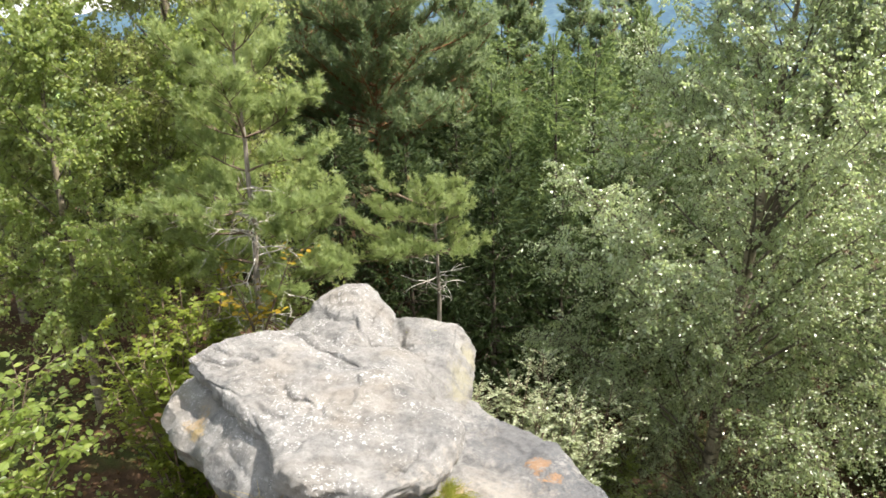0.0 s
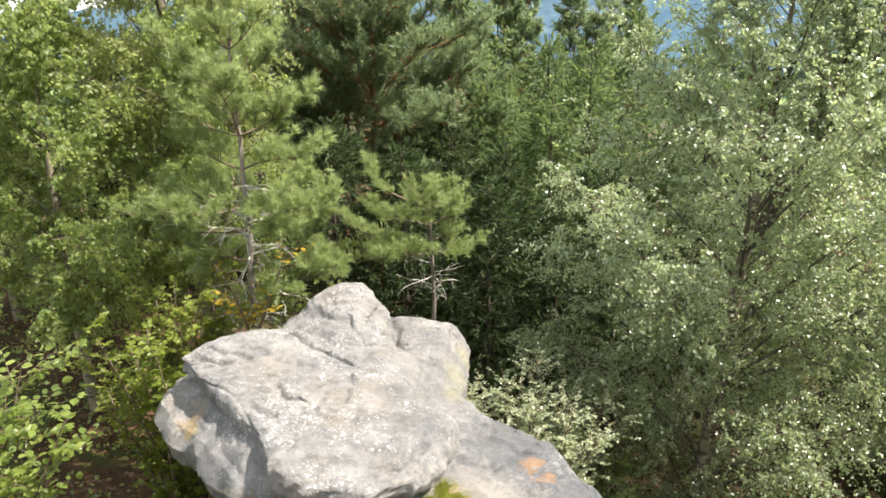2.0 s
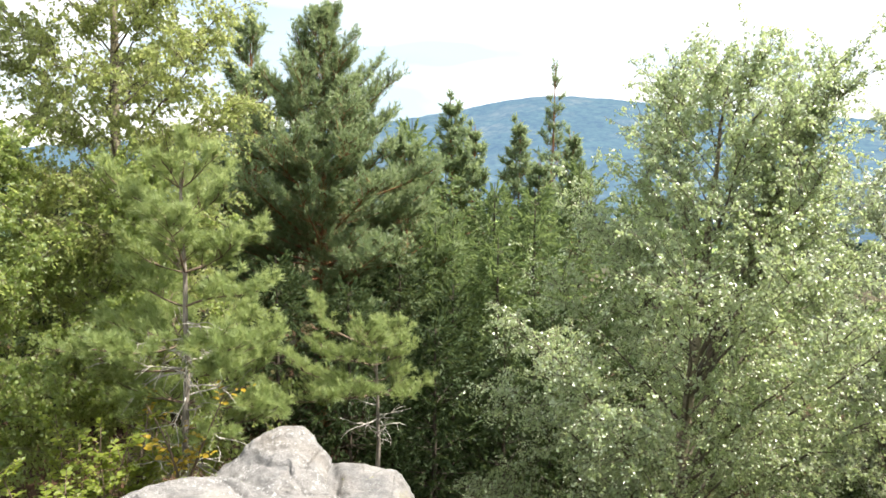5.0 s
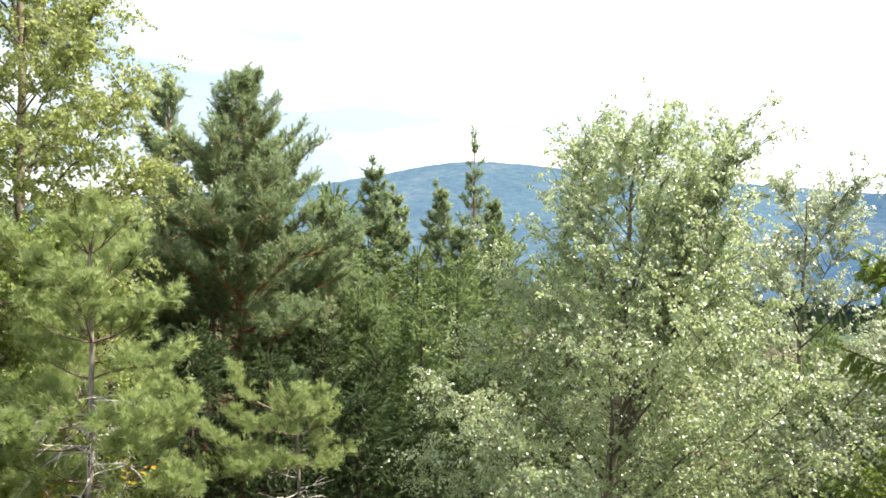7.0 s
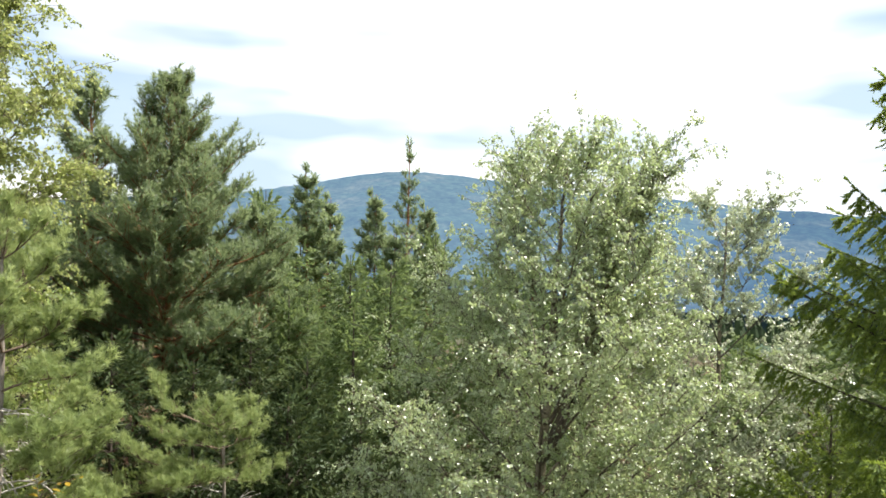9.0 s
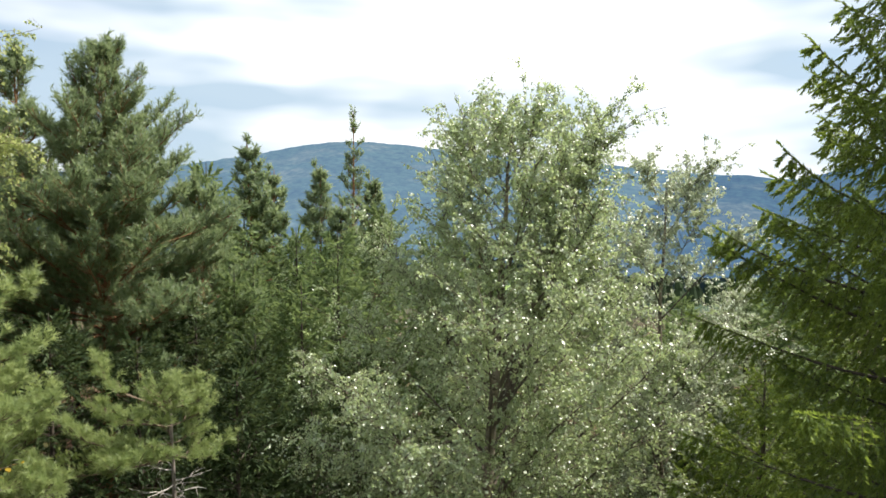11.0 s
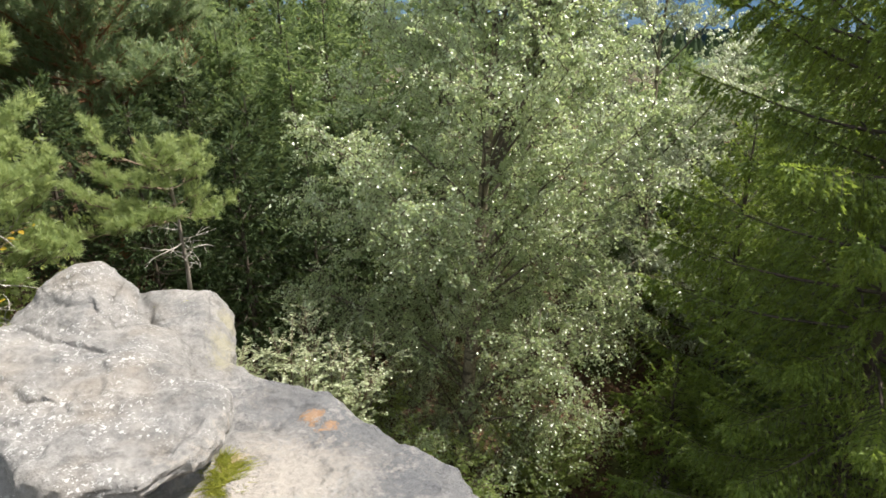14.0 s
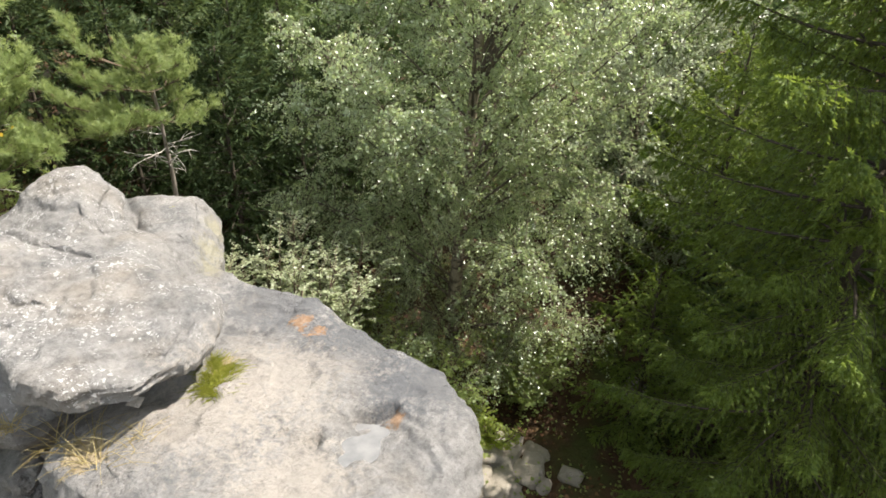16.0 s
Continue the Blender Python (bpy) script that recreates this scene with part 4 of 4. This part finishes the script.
pine(21, -2.02, 6.95, ground_z(-2.02, 6.95), 5.9, 1.2, 0.50, M_pine_y, "young pale green pine with dead grey lower branches", PINE_NEAR, shoots=26, size=0.14, bark_mat=M_bark_brown, trunk_r=0.048, whorl=0.30, per=5, name="young_pine_tree", dead=40, dead_span=(0.42, 0.70), stub=0.58, gap=0.24, rise=(-0.1, 0.6), crown=((0, 0.95), (0.35, 1.0), (0.7, 0.7), (1, 0.2)))
pine(22, -1.40, 14.9, ground_z(-1.4, 14.9), 9.1, 2.35, 0.28, M_pine, "large dark pine with an orange trunk", PINE_MID, shoots=12, size=0.18, trunk_r=0.12, whorl=0.32, per=7, dead=30, dead_mat=M_bark_pine, dead_span=(0.2, 0.5), stub=0.5, leaders=5, skew=(0.1, -0.1), gap=0.04, crown=((0, 1.0), (0.15, 1.05), (0.4, 0.88), (0.65, 0.66), (0.85, 0.34), (1, 0.08)))
pine(23, -2.95, 15.8, ground_z(-2.95, 15.8), 8.7, 1.7, 0.2, M_pine, "dark slender pine beside a larger one", PINE_MID, shoots=6, size=0.22, trunk_r=0.09, whorl=0.5, leaders=4)
pine(24, 0.25, 16.2, ground_z(0.25, 16.2), 7.3, 1.9, 0.2, M_pine, "dark pine with a bent top", PINE_MID, shoots=6, size=0.22, trunk_r=0.08, lean=(0.15, 0), whorl=0.5, leaders=3)
pine(25, -0.14, 9.0, ground_z(-0.14, 9.0), 4.4, 1.15, 0.78, M_pine_y, "stunted flat pine with bare grey branches behind the rock", PINE_NEAR, shoots=24, size=0.13, bark_mat=M_bark_brown, trunk_r=0.045, whorl=0.20, per=5, lean=(-0.15, 0), name="stunted_pine_tree", dead=14, dead_span=(0.64, 0.80), stub=0.42, gap=0.25, rise=(-0.12, 0.3), skew=(-0.35, 0), crown=((0, 1.0), (0.6, 0.9), (1, 0.5)))
spruce(31, 5.33, 3.56, ground_z(5.33, 3.56), 11.2, 1.95, 0.07, "tall spruce with drooping branches and hanging green branchlets", SPRUCE_NEAR, step=0.31, per=7, pitch=0.056, size=0.14, trunk_r=0.085, rise=(-0.45, 1.25), side_len=0.46, fall=1.05, crown=((0, 0.95), (0.3, 1.05), (0.55, 1.0), (0.7, 0.72), (0.79, 0.40), (0.9, 0.24), (1, 0.08)))
spruce(32, 7.4, 7.3, ground_z(7.4, 7.3), 5.6, 1.75, 0.06, "spruce with sunlit yellow green branch tips", SPRUCE_NEAR, step=0.30, per=7, pitch=0.08, size=0.15, trunk_r=0.09, side_len=0.34, fall=0.8)
spruce(33, 5.5, 6.1, ground_z(5.5, 6.1), 2.9, 1.0, 0.04, "young spruce in the shade of taller trees", SPRUCE_NEAR, step=0.24, per=6, pitch=0.09, size=0.15, trunk_r=0.04, name="young_spruce_tree")
spruce(34, 5.7, 5.1, ground_z(5.7, 5.1), 2.2, 0.8, 0.04, "low young spruce on the shady slope", SPRUCE_NEAR, step=0.24, per=6, pitch=0.09, size=0.15, trunk_r=0.035, name="young_spruce_tree")
bush(41, -3.85, 3.95, ground_z(-3.85, 3.95), 3.1, 0.95, M_hazel, "hazel bush with broad bright green leaves", stems=36, twigs=36, leaves=10, leaf=0.076, name="hazel_bush", single=280, flat=0.5)
bush(42, -2.72, 6.3, ground_z(-2.72, 6.3), 3.15, 0.42, M_shrub, "yellow green oak shrub beside the rock", stems=30, twigs=40, leaves=11, leaf=0.052, name="oak_shrub", single=60)
bush(43, 0.80, 6.55, ground_z(0.80, 6.55), 3.55, 0.62, M_silver, "pale silvery sallow bush behind the rock", stems=52, twigs=60, leaves=16, leaf=0.038, wide=False, name="sallow_bush")
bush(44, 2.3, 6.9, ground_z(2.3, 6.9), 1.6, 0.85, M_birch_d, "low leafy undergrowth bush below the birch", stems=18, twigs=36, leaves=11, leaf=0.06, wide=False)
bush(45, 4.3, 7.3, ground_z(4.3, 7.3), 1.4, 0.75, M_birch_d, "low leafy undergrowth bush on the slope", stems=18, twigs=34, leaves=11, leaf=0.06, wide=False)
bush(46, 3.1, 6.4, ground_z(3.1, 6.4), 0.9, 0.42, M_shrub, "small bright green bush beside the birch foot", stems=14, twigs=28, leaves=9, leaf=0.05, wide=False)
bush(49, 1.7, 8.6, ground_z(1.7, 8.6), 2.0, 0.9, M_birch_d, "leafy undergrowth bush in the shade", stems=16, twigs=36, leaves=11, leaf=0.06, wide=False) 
# low spruces added to darken the wood's interior, shade in their colour
shade = spruce(35, 0.7, 10.6, ground_z(0.7, 10.6), 4.4, 1.4, 0.02, "low spruce with forest shade put into its needle colour", SPRUCE_FAR, step=0.32, per=6, pitch=0.18, size=0.28, trunk_r=0.05, name="young_spruce_tree", joined=True, needles=M_dark)
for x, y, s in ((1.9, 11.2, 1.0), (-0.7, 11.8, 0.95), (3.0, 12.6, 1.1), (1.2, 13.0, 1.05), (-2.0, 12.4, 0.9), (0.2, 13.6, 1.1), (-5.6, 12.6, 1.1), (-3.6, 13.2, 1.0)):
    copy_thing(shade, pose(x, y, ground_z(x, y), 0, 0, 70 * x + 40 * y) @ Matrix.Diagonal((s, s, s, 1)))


# ---- forest behind ----
far_pine = pine(51, 1.9, 21.0, ground_z(1.9, 21.0), 9.6, 1.75, 0.15, M_pine, "dark pine of the forest edge", PINE_FAR, crown=((0, 0.8), (0.25, 1.0), (0.6, 0.66), (0.85, 0.26), (1, 0.05)), shoots=7, size=0.24, trunk_r=0.08, whorl=0.42, per=6, joined=True, name="forest_pine_tree", leaders=1)
far_spruce = spruce(52, 0.6, 18.6, ground_z(0.6, 18.6), 8.0, 1.9, 0.05, "dark spruce of the forest edge", SPRUCE_FAR, step=0.44, per=6, pitch=0.22, size=0.34, joined=True, name="forest_spruce_tree", needles=M_forest)
far_snag = pine(53, 4.95, 21.4, ground_z(4.95, 21.4), 8 + 22.0 * 0.156 - ground_z(4.95, 21.4), 1.0, 0.35, M_pine, "thin tall pine with a sparse dead-looking top", PINE_FAR, shoots=4, size=0.17, trunk_r=0.08, whorl=0.5, gap=0.35, joined=True, name="forest_pine_tree", rise=(0.0, 1.6), leaders=4)


def stand(model, x, y, top, turn, height):
    """One more tree like the model, its top at the height top."""
    z = ground_z(x, y)
    s = (top - z) / height
    w = 0.55 * s + 0.45
    ob = copy_thing(model, pose(x, y, z, 0, 0, turn) @ Matrix.Diagonal((w, w, s, 1)))
    return ob


rng = random.Random(5)
for model, height, az, d, el in (
        (far_pine, 9.6, 6.7, 22.5, 4.1), (far_pine, 9.6, 10.5, 24.5, 4.5), (far_pine, 9.6, 14.8, 24.0, 3.6), (far_pine, 9.6, 2.4, 20.0, 1.6), (far_spruce, 8.0, 4.6, 21.0, 1.0),
        (far_spruce, 8.0, 15.5, 21.0, 0.6), (far_pine, 9.6, 12.4, 20.5, 1.4), (far_spruce, 8.0, 8.6, 18.5, -1.2), (far_spruce, 8.0, 5.2, 16.5, -4.0),
        (far_spruce, 8.0, 11.5, 17.5, -3.2), (far_pine, 9.6, 0.4, 19.0, 0.2), (far_spruce, 8.0, 2.6, 15.0, -7.0), (far_pine, 9.6, -10.6, 18.0, 6.0),
        (far_spruce, 8.0, -13.5, 16.0, 1.5), (far_pine, 9.6, -17.5, 18.5, 3.0), (far_spruce, 8.0, -21.5, 17.0, 1.0), (far_spruce, 8.0, -26.0, 19.0, 0.0),
        (far_pine, 9.6, -31.0, 20.0, -1.0), (far_spruce, 8.0, -36.0, 17.0, -1.0), (far_spruce, 8.0, 19.5, 18.0, -2.0),
        (far_pine, 9.6, 23.5, 21.0, -1.0), (far_spruce, 8.0, 27.5, 20.0, -5.0), (far_spruce, 8.0, 38.0, 19.0, -9.0), (far_spruce, 8.0, 44.0, 16.0, -6.0),
        (far_spruce, 8.0, 50.0, 15.0, 2.0), (far_spruce, 8.0, 36.0, 16.0, -9.0), (far_spruce, 8.0, 39.5, 22.0, -6.5), (far_spruce, 8.0, 41.5, 14.5, -12.0), (far_spruce, 8.0, 43.0, 20.0, -7.0), (far_pine, 9.6, 34.0, 24.0, -5.5), (far_spruce, 8.0, 46.5, 24.0, -4.5), (far_spruce, 8.0, -7.5, 20.5, 0.5), (far_pine, 9.6, -4.0, 21.5, 1.5)):
    stand(model, d * math.sin(radians(az)), d * math.cos(radians(az)), 8 + d * math.tan(radians(el)), rng.uniform(0, 360), height)
# unseen spruces added all round to close off the light behind the viewpoint
for az, d in ((110, 15), (160, 18), (-140, 18), (-80, 15)):
    stand(far_spruce, d * math.sin(radians(az)), d * math.cos(radians(az)), 9.5 + rng.uniform(0, 2), rng.uniform(0, 360), 8.0)


# First six: unseen trees added for shade; next three: hidden behind the birch, likewise.
for x, y, top in ((10.8, 6.0, 9.5), (10.0, 2.6, 10.5), (12.6, 4.4, 12.0), (8.6, 3.4, 10.4), (9.6, 4.9, 11.0), (7.6, 1.8, 10.2), (4.8, 12.6, 7.2), (6.2, 13.0, 7.0), (5.6, 14.6, 7.4), (8.6, 6.2, 6.4), (9.6, 8.2, 6.0), (11.2, 9.6, 6.0), (12.6, 7.4, 7.4), (9.8, 11.8, 5.6), (13.5, 12.0, 6.0), (11.5, 14.0, 5.6), (7.0, 16.0, 6.6), (9.4, 16.6, 6.2), (7.2, 5.4, 5.4), (3.2, 15.2, 7.6), (2.2, 14.0, 6.6), (1.0, 15.2, 6.8), (-5.2, 15.0, 8.0), (-7.4, 15.4, 8.0), (-9.8, 14.2, 7.4), (-10.2, 11.2, 6.6)):
    stand(far_spruce, x, y, top, rng.uniform(0, 360), 8.0)


# woods on the slope below, down to the valley
woods = Geo()
w_rng = np.random.default_rng(9)
cone_v = np.array([(math.cos(a) * r, math.sin(a) * r, h) for h, r in ((0.0, 1.0), (0.30, 0.62), (0.34, 0.80), (0.62, 0.36), (0.66, 0.5), (1.0, 0.02)) for a in np.arange(7) * 2 * math.pi / 7])
cone_f = [(q * 7 + a, q * 7 + (a + 1) % 7, q * 7 + 7 + (a + 1) % 7, q * 7 + 7 + a) for q in range(5) for a in range(7)]
for i in range(600):
    d = 170 * (1000 / 170) ** w_rng.random()
    a = radians(w_rng.uniform(-40, 66))
    x, y = d * math.sin(a), d * math.cos(a)
    if noise.noise((x * 0.008, y * 0.008, 4.0)) > 0.28 and d > 300:
        continue
    hgt = w_rng.uniform(6, 11)
    s = np.array([hgt * 0.24, hgt * 0.24, hgt])
    v = cone_v * s * (1 + w_rng.normal(size=(len(cone_v), 1)) * 0.10)
    woods.add(v + [x, y, ground_z(x, y) - 0.3], cone_f)
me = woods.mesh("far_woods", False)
# shade-painted needle colour again, keeps the far cones dark
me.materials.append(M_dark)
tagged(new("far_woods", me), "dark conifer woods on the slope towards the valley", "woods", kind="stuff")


# ---- small things ----
def puddle(x, y, z, rx, ry):
    """A shallow rain pool with an uneven shore."""
    bm = bmesh.new()
    rim = [bm.verts.new((rx * math.cos(a) * (1 + 0.22 * noise.noise((math.cos(a) * 1.7, math.sin(a) * 1.7, 2.0))), ry * math.sin(a) * (1 + 0.22 * noise.noise((math.cos(a) * 1.7, math.sin(a) * 1.7, 5.0))), 0.0)) for a in np.arange(40) * 2 * math.pi / 40]
    bm.faces.new(rim)
    low = bmesh.ops.extrude_face_region(bm, geom=bm.faces[:])
    bmesh.ops.translate(bm, vec=(0, 0, -0.008), verts=[v for v in low["geom"] if isinstance(v, bmesh.types.BMVert)])
    bmesh.ops.recalc_face_normals(bm, faces=bm.faces)
    me = bpy.data.meshes.new("rain_pool")
    bm.to_mesh(me)
    bm.free()
    m = Nodes("water_painted_sky")
    c = m.node("ShaderNodeNewGeometry").outputs["Position"]
    # sky reflection painted in: opaque mid grey under the gloss
    me.materials.append(m.done(m.surface(m.ramp(m.noise(c, 9.0, 3.0), [(0.3, (0.13, 0.13, 0.13)), (0.7, (0.20, 0.195, 0.19))]), 0.06, m.bump(m.noise(c, 20.0, 2.0), 0.05, 0.004), 0.5)))
    ob = new("rain_pool", me)
    ob.matrix_basis = pose(x, y, z)
    return tagged(ob, "shallow grey rain pool in a hollow of the rock", "puddle")


def top_of(ob, x, y, reach=0.05):
    """The height of a rock's upper side at a place."""
    v = np.zeros(len(ob.data.vertices) * 3)
    ob.data.vertices.foreach_get("co", v)
    v = v.reshape(-1, 3)
    near = np.hypot(v[:, 0] - x, v[:, 1] - y) < reach
    return float(v[near, 2].max())


puddle(0.66, 3.04, top_of(lower_slab, 0.66, 3.04, 0.02) + 0.020, 0.22, 0.17)

def rubble(seed, x, y, size, flat):
    r = np.random.default_rng(seed)
    bm = bmesh.new()
    bmesh.ops.create_icosphere(bm, subdivisions=3, radius=1.0)
    for v in bm.verts:
        p = v.co.copy()
        for axis in range(3):
            v.co[axis] = math.copysign(abs(v.co[axis]) ** 0.55, v.co[axis])
        v.co *= 1 + 0.25 * noise.fractal(p * 1.4 + Vector((seed * 3.1, 0, 0)), 0.8, 2.0, 4)
    bmesh.ops.scale(bm, vec=(size, size * r.uniform(0.6, 0.9), size * flat), verts=bm.verts)
    me = bpy.data.meshes.new("stone")
    bm.to_mesh(me)
    bm.free()
    me.polygons.foreach_set("use_smooth", np.ones(len(me.polygons), bool))
    me.materials.append(M_rubble)
    ob = new("stone", me)
    ob.matrix_basis = pose(x, y, ground_z(x, y) + size * flat * 0.45, r.uniform(-15, 15), r.uniform(-15, 15), r.uniform(0, 360))
    return tagged(ob, "loose pale angular stone lying on the forest floor", "stone", "stones below the outcrop")


for q, (x, y, size, flat) in enumerate(((3.05, 6.15, 0.26, 0.6), (3.45, 6.25, 0.30, 0.5), (2.75, 5.75, 0.24, 0.45), (3.0, 5.65, 0.30, 0.4), (3.75, 6.0, 0.18, 0.5), (2.6, 6.1, 0.14, 0.6), (3.3, 5.9, 0.12, 0.6), (3.26, 6.13, 0.2, 0.6), (3.55, 5.8, 0.22, 0.5), (2.88, 5.95, 0.2, 0.5), (6.1, 6.9, 0.22, 0.7), (3.7, 5.6, 0.13, 0.6), (3.15, 5.45, 0.16, 0.5), (3.9, 6.2, 0.2, 0.45), (4.2, 5.7, 0.16, 0.5))):
    rubble(70 + q, x, y, size, flat)


def tuft(name, seed, x, y, z, blades, length, material, label, category, spread=0.5, width=0.0035, tilt=(0, 0)):
    r = np.random.default_rng(seed)
    g = Geo()
    for b in range(blades):
        az = r.uniform(0, 2 * math.pi)
        d = unit([math.cos(az) * spread + tilt[0], math.sin(az) * spread + tilt[1], 1.0])
        L = length * r.uniform(0.5, 1.1)
        pts = bend((r.normal() * 0.045, r.normal() * 0.045, -0.03), d, L, 5, r, -0.9, 0.05)
        tube(g, pts, np.linspace(width, width * 0.25, len(pts)), 3)
    me = g.mesh(name)
    me.materials.append(material)
    ob = new(name, me)
    ob.matrix_basis = pose(x, y, z)
    return tagged(ob, label, category, kind="stuff")


for seed, rock_part, x, y, blades, length, label in (
        (81, lower_slab, -0.80, 3.42, 24, 0.5, "dry straw-coloured grass tuft in the rock joint"), (82, lower_slab, -0.98, 3.62, 20, 0.42, "dry grass tuft in the rock joint"),
        (83, lower_slab, -0.55, 3.50, 26, 0.20, "thin dry grass under the slab"), (88, body, -1.25, 3.80, 30, 0.28, "dry grass tuft on the rock ledge")):
    tuft("grass_tuft", seed, x, y, top_of(rock_part, x, y) - 0.01, blades, length, M_straw, label, "grass", 0.8)
for seed, rock_part, x, y, blades, length, label in (
        (84, lower_slab, -0.05, 3.99, 560, 0.17, "yellow green moss and grass in the crack"), (85, lower_slab, -0.07, 3.87, 560, 0.16, "yellow green moss and grass in the crack"), (89, lower_slab, -0.08, 3.76, 460, 0.13, "yellow green moss and grass in the crack"),
        (86, block, -0.20, 6.42, 300, 0.06, "moss on the back edge of the block"), (87, block, -0.34, 6.47, 260, 0.06, "moss on the back edge of the block")):
    tuft("moss_clump", seed, x, y, top_of(rock_part, x, y) - 0.01, blades, length, M_moss, label, "moss", 1.1, 0.0035)
bush(47, -1.55, 5.95, 4.95, 0.45, 0.3, M_shrub, "small green sprig at the back of the rock", stems=8, twigs=12, leaves=8, leaf=0.035, wide=False, name="green_sprig")
bush(48, -2.0, 6.6, 4.9, 1.2, 0.5, M_gold, "sapling with golden autumn leaves beside the young pine", stems=3, twigs=8, leaves=6, leaf=0.07, name="golden_sapling")


def carpet(name, seed, count, boxes, template, material, size, up, label, category):
    """Loose leaves or small plants spread over the forest floor."""
    r = np.random.default_rng(seed)
    P = []
    while len(P) < count:
        x0, x1, y0, y1 = boxes[r.integers(len(boxes))]
        x, y = r.uniform(x0, x1), r.uniform(y0, y1)
        if noise.noise((x * 0.9, y * 0.9, seed)) > -0.25:
            P.append((x, y, ground_z(x, y) + 0.01 + r.random() * up))
    P = np.array(P)
    g = Geo()
    scatter(g, template[0], template[1], P, unit(r.normal(size=P.shape) * [1, 1, 0.25 + up] + [0, 0, 1.5 * up]), r.normal(size=P.shape) * 0.5 + [0, 0, 1], size * r.uniform(0.5, 1.3, len(P)))
    me = g.mesh(name, False)
    me.materials.append(material)
    return tagged(new(name, me), label, category, kind="stuff")


M_litter = foliage("fallen_leaf", (0.06, 0.030, 0.014), (0.12, 0.062, 0.028), (0.22, 0.13, 0.06), (0.2, 0.12, 0.05), 0.1, 0.7, 0.2)
carpet("leaf_litter", 91, 5000, ((-7, -2, 3, 10), (1.5, 8, 2.5, 10)), (BIRCH_V, BIRCH_F), M_litter, 0.07, 0.01, "brown fallen leaves on the forest floor", "leaf litter")
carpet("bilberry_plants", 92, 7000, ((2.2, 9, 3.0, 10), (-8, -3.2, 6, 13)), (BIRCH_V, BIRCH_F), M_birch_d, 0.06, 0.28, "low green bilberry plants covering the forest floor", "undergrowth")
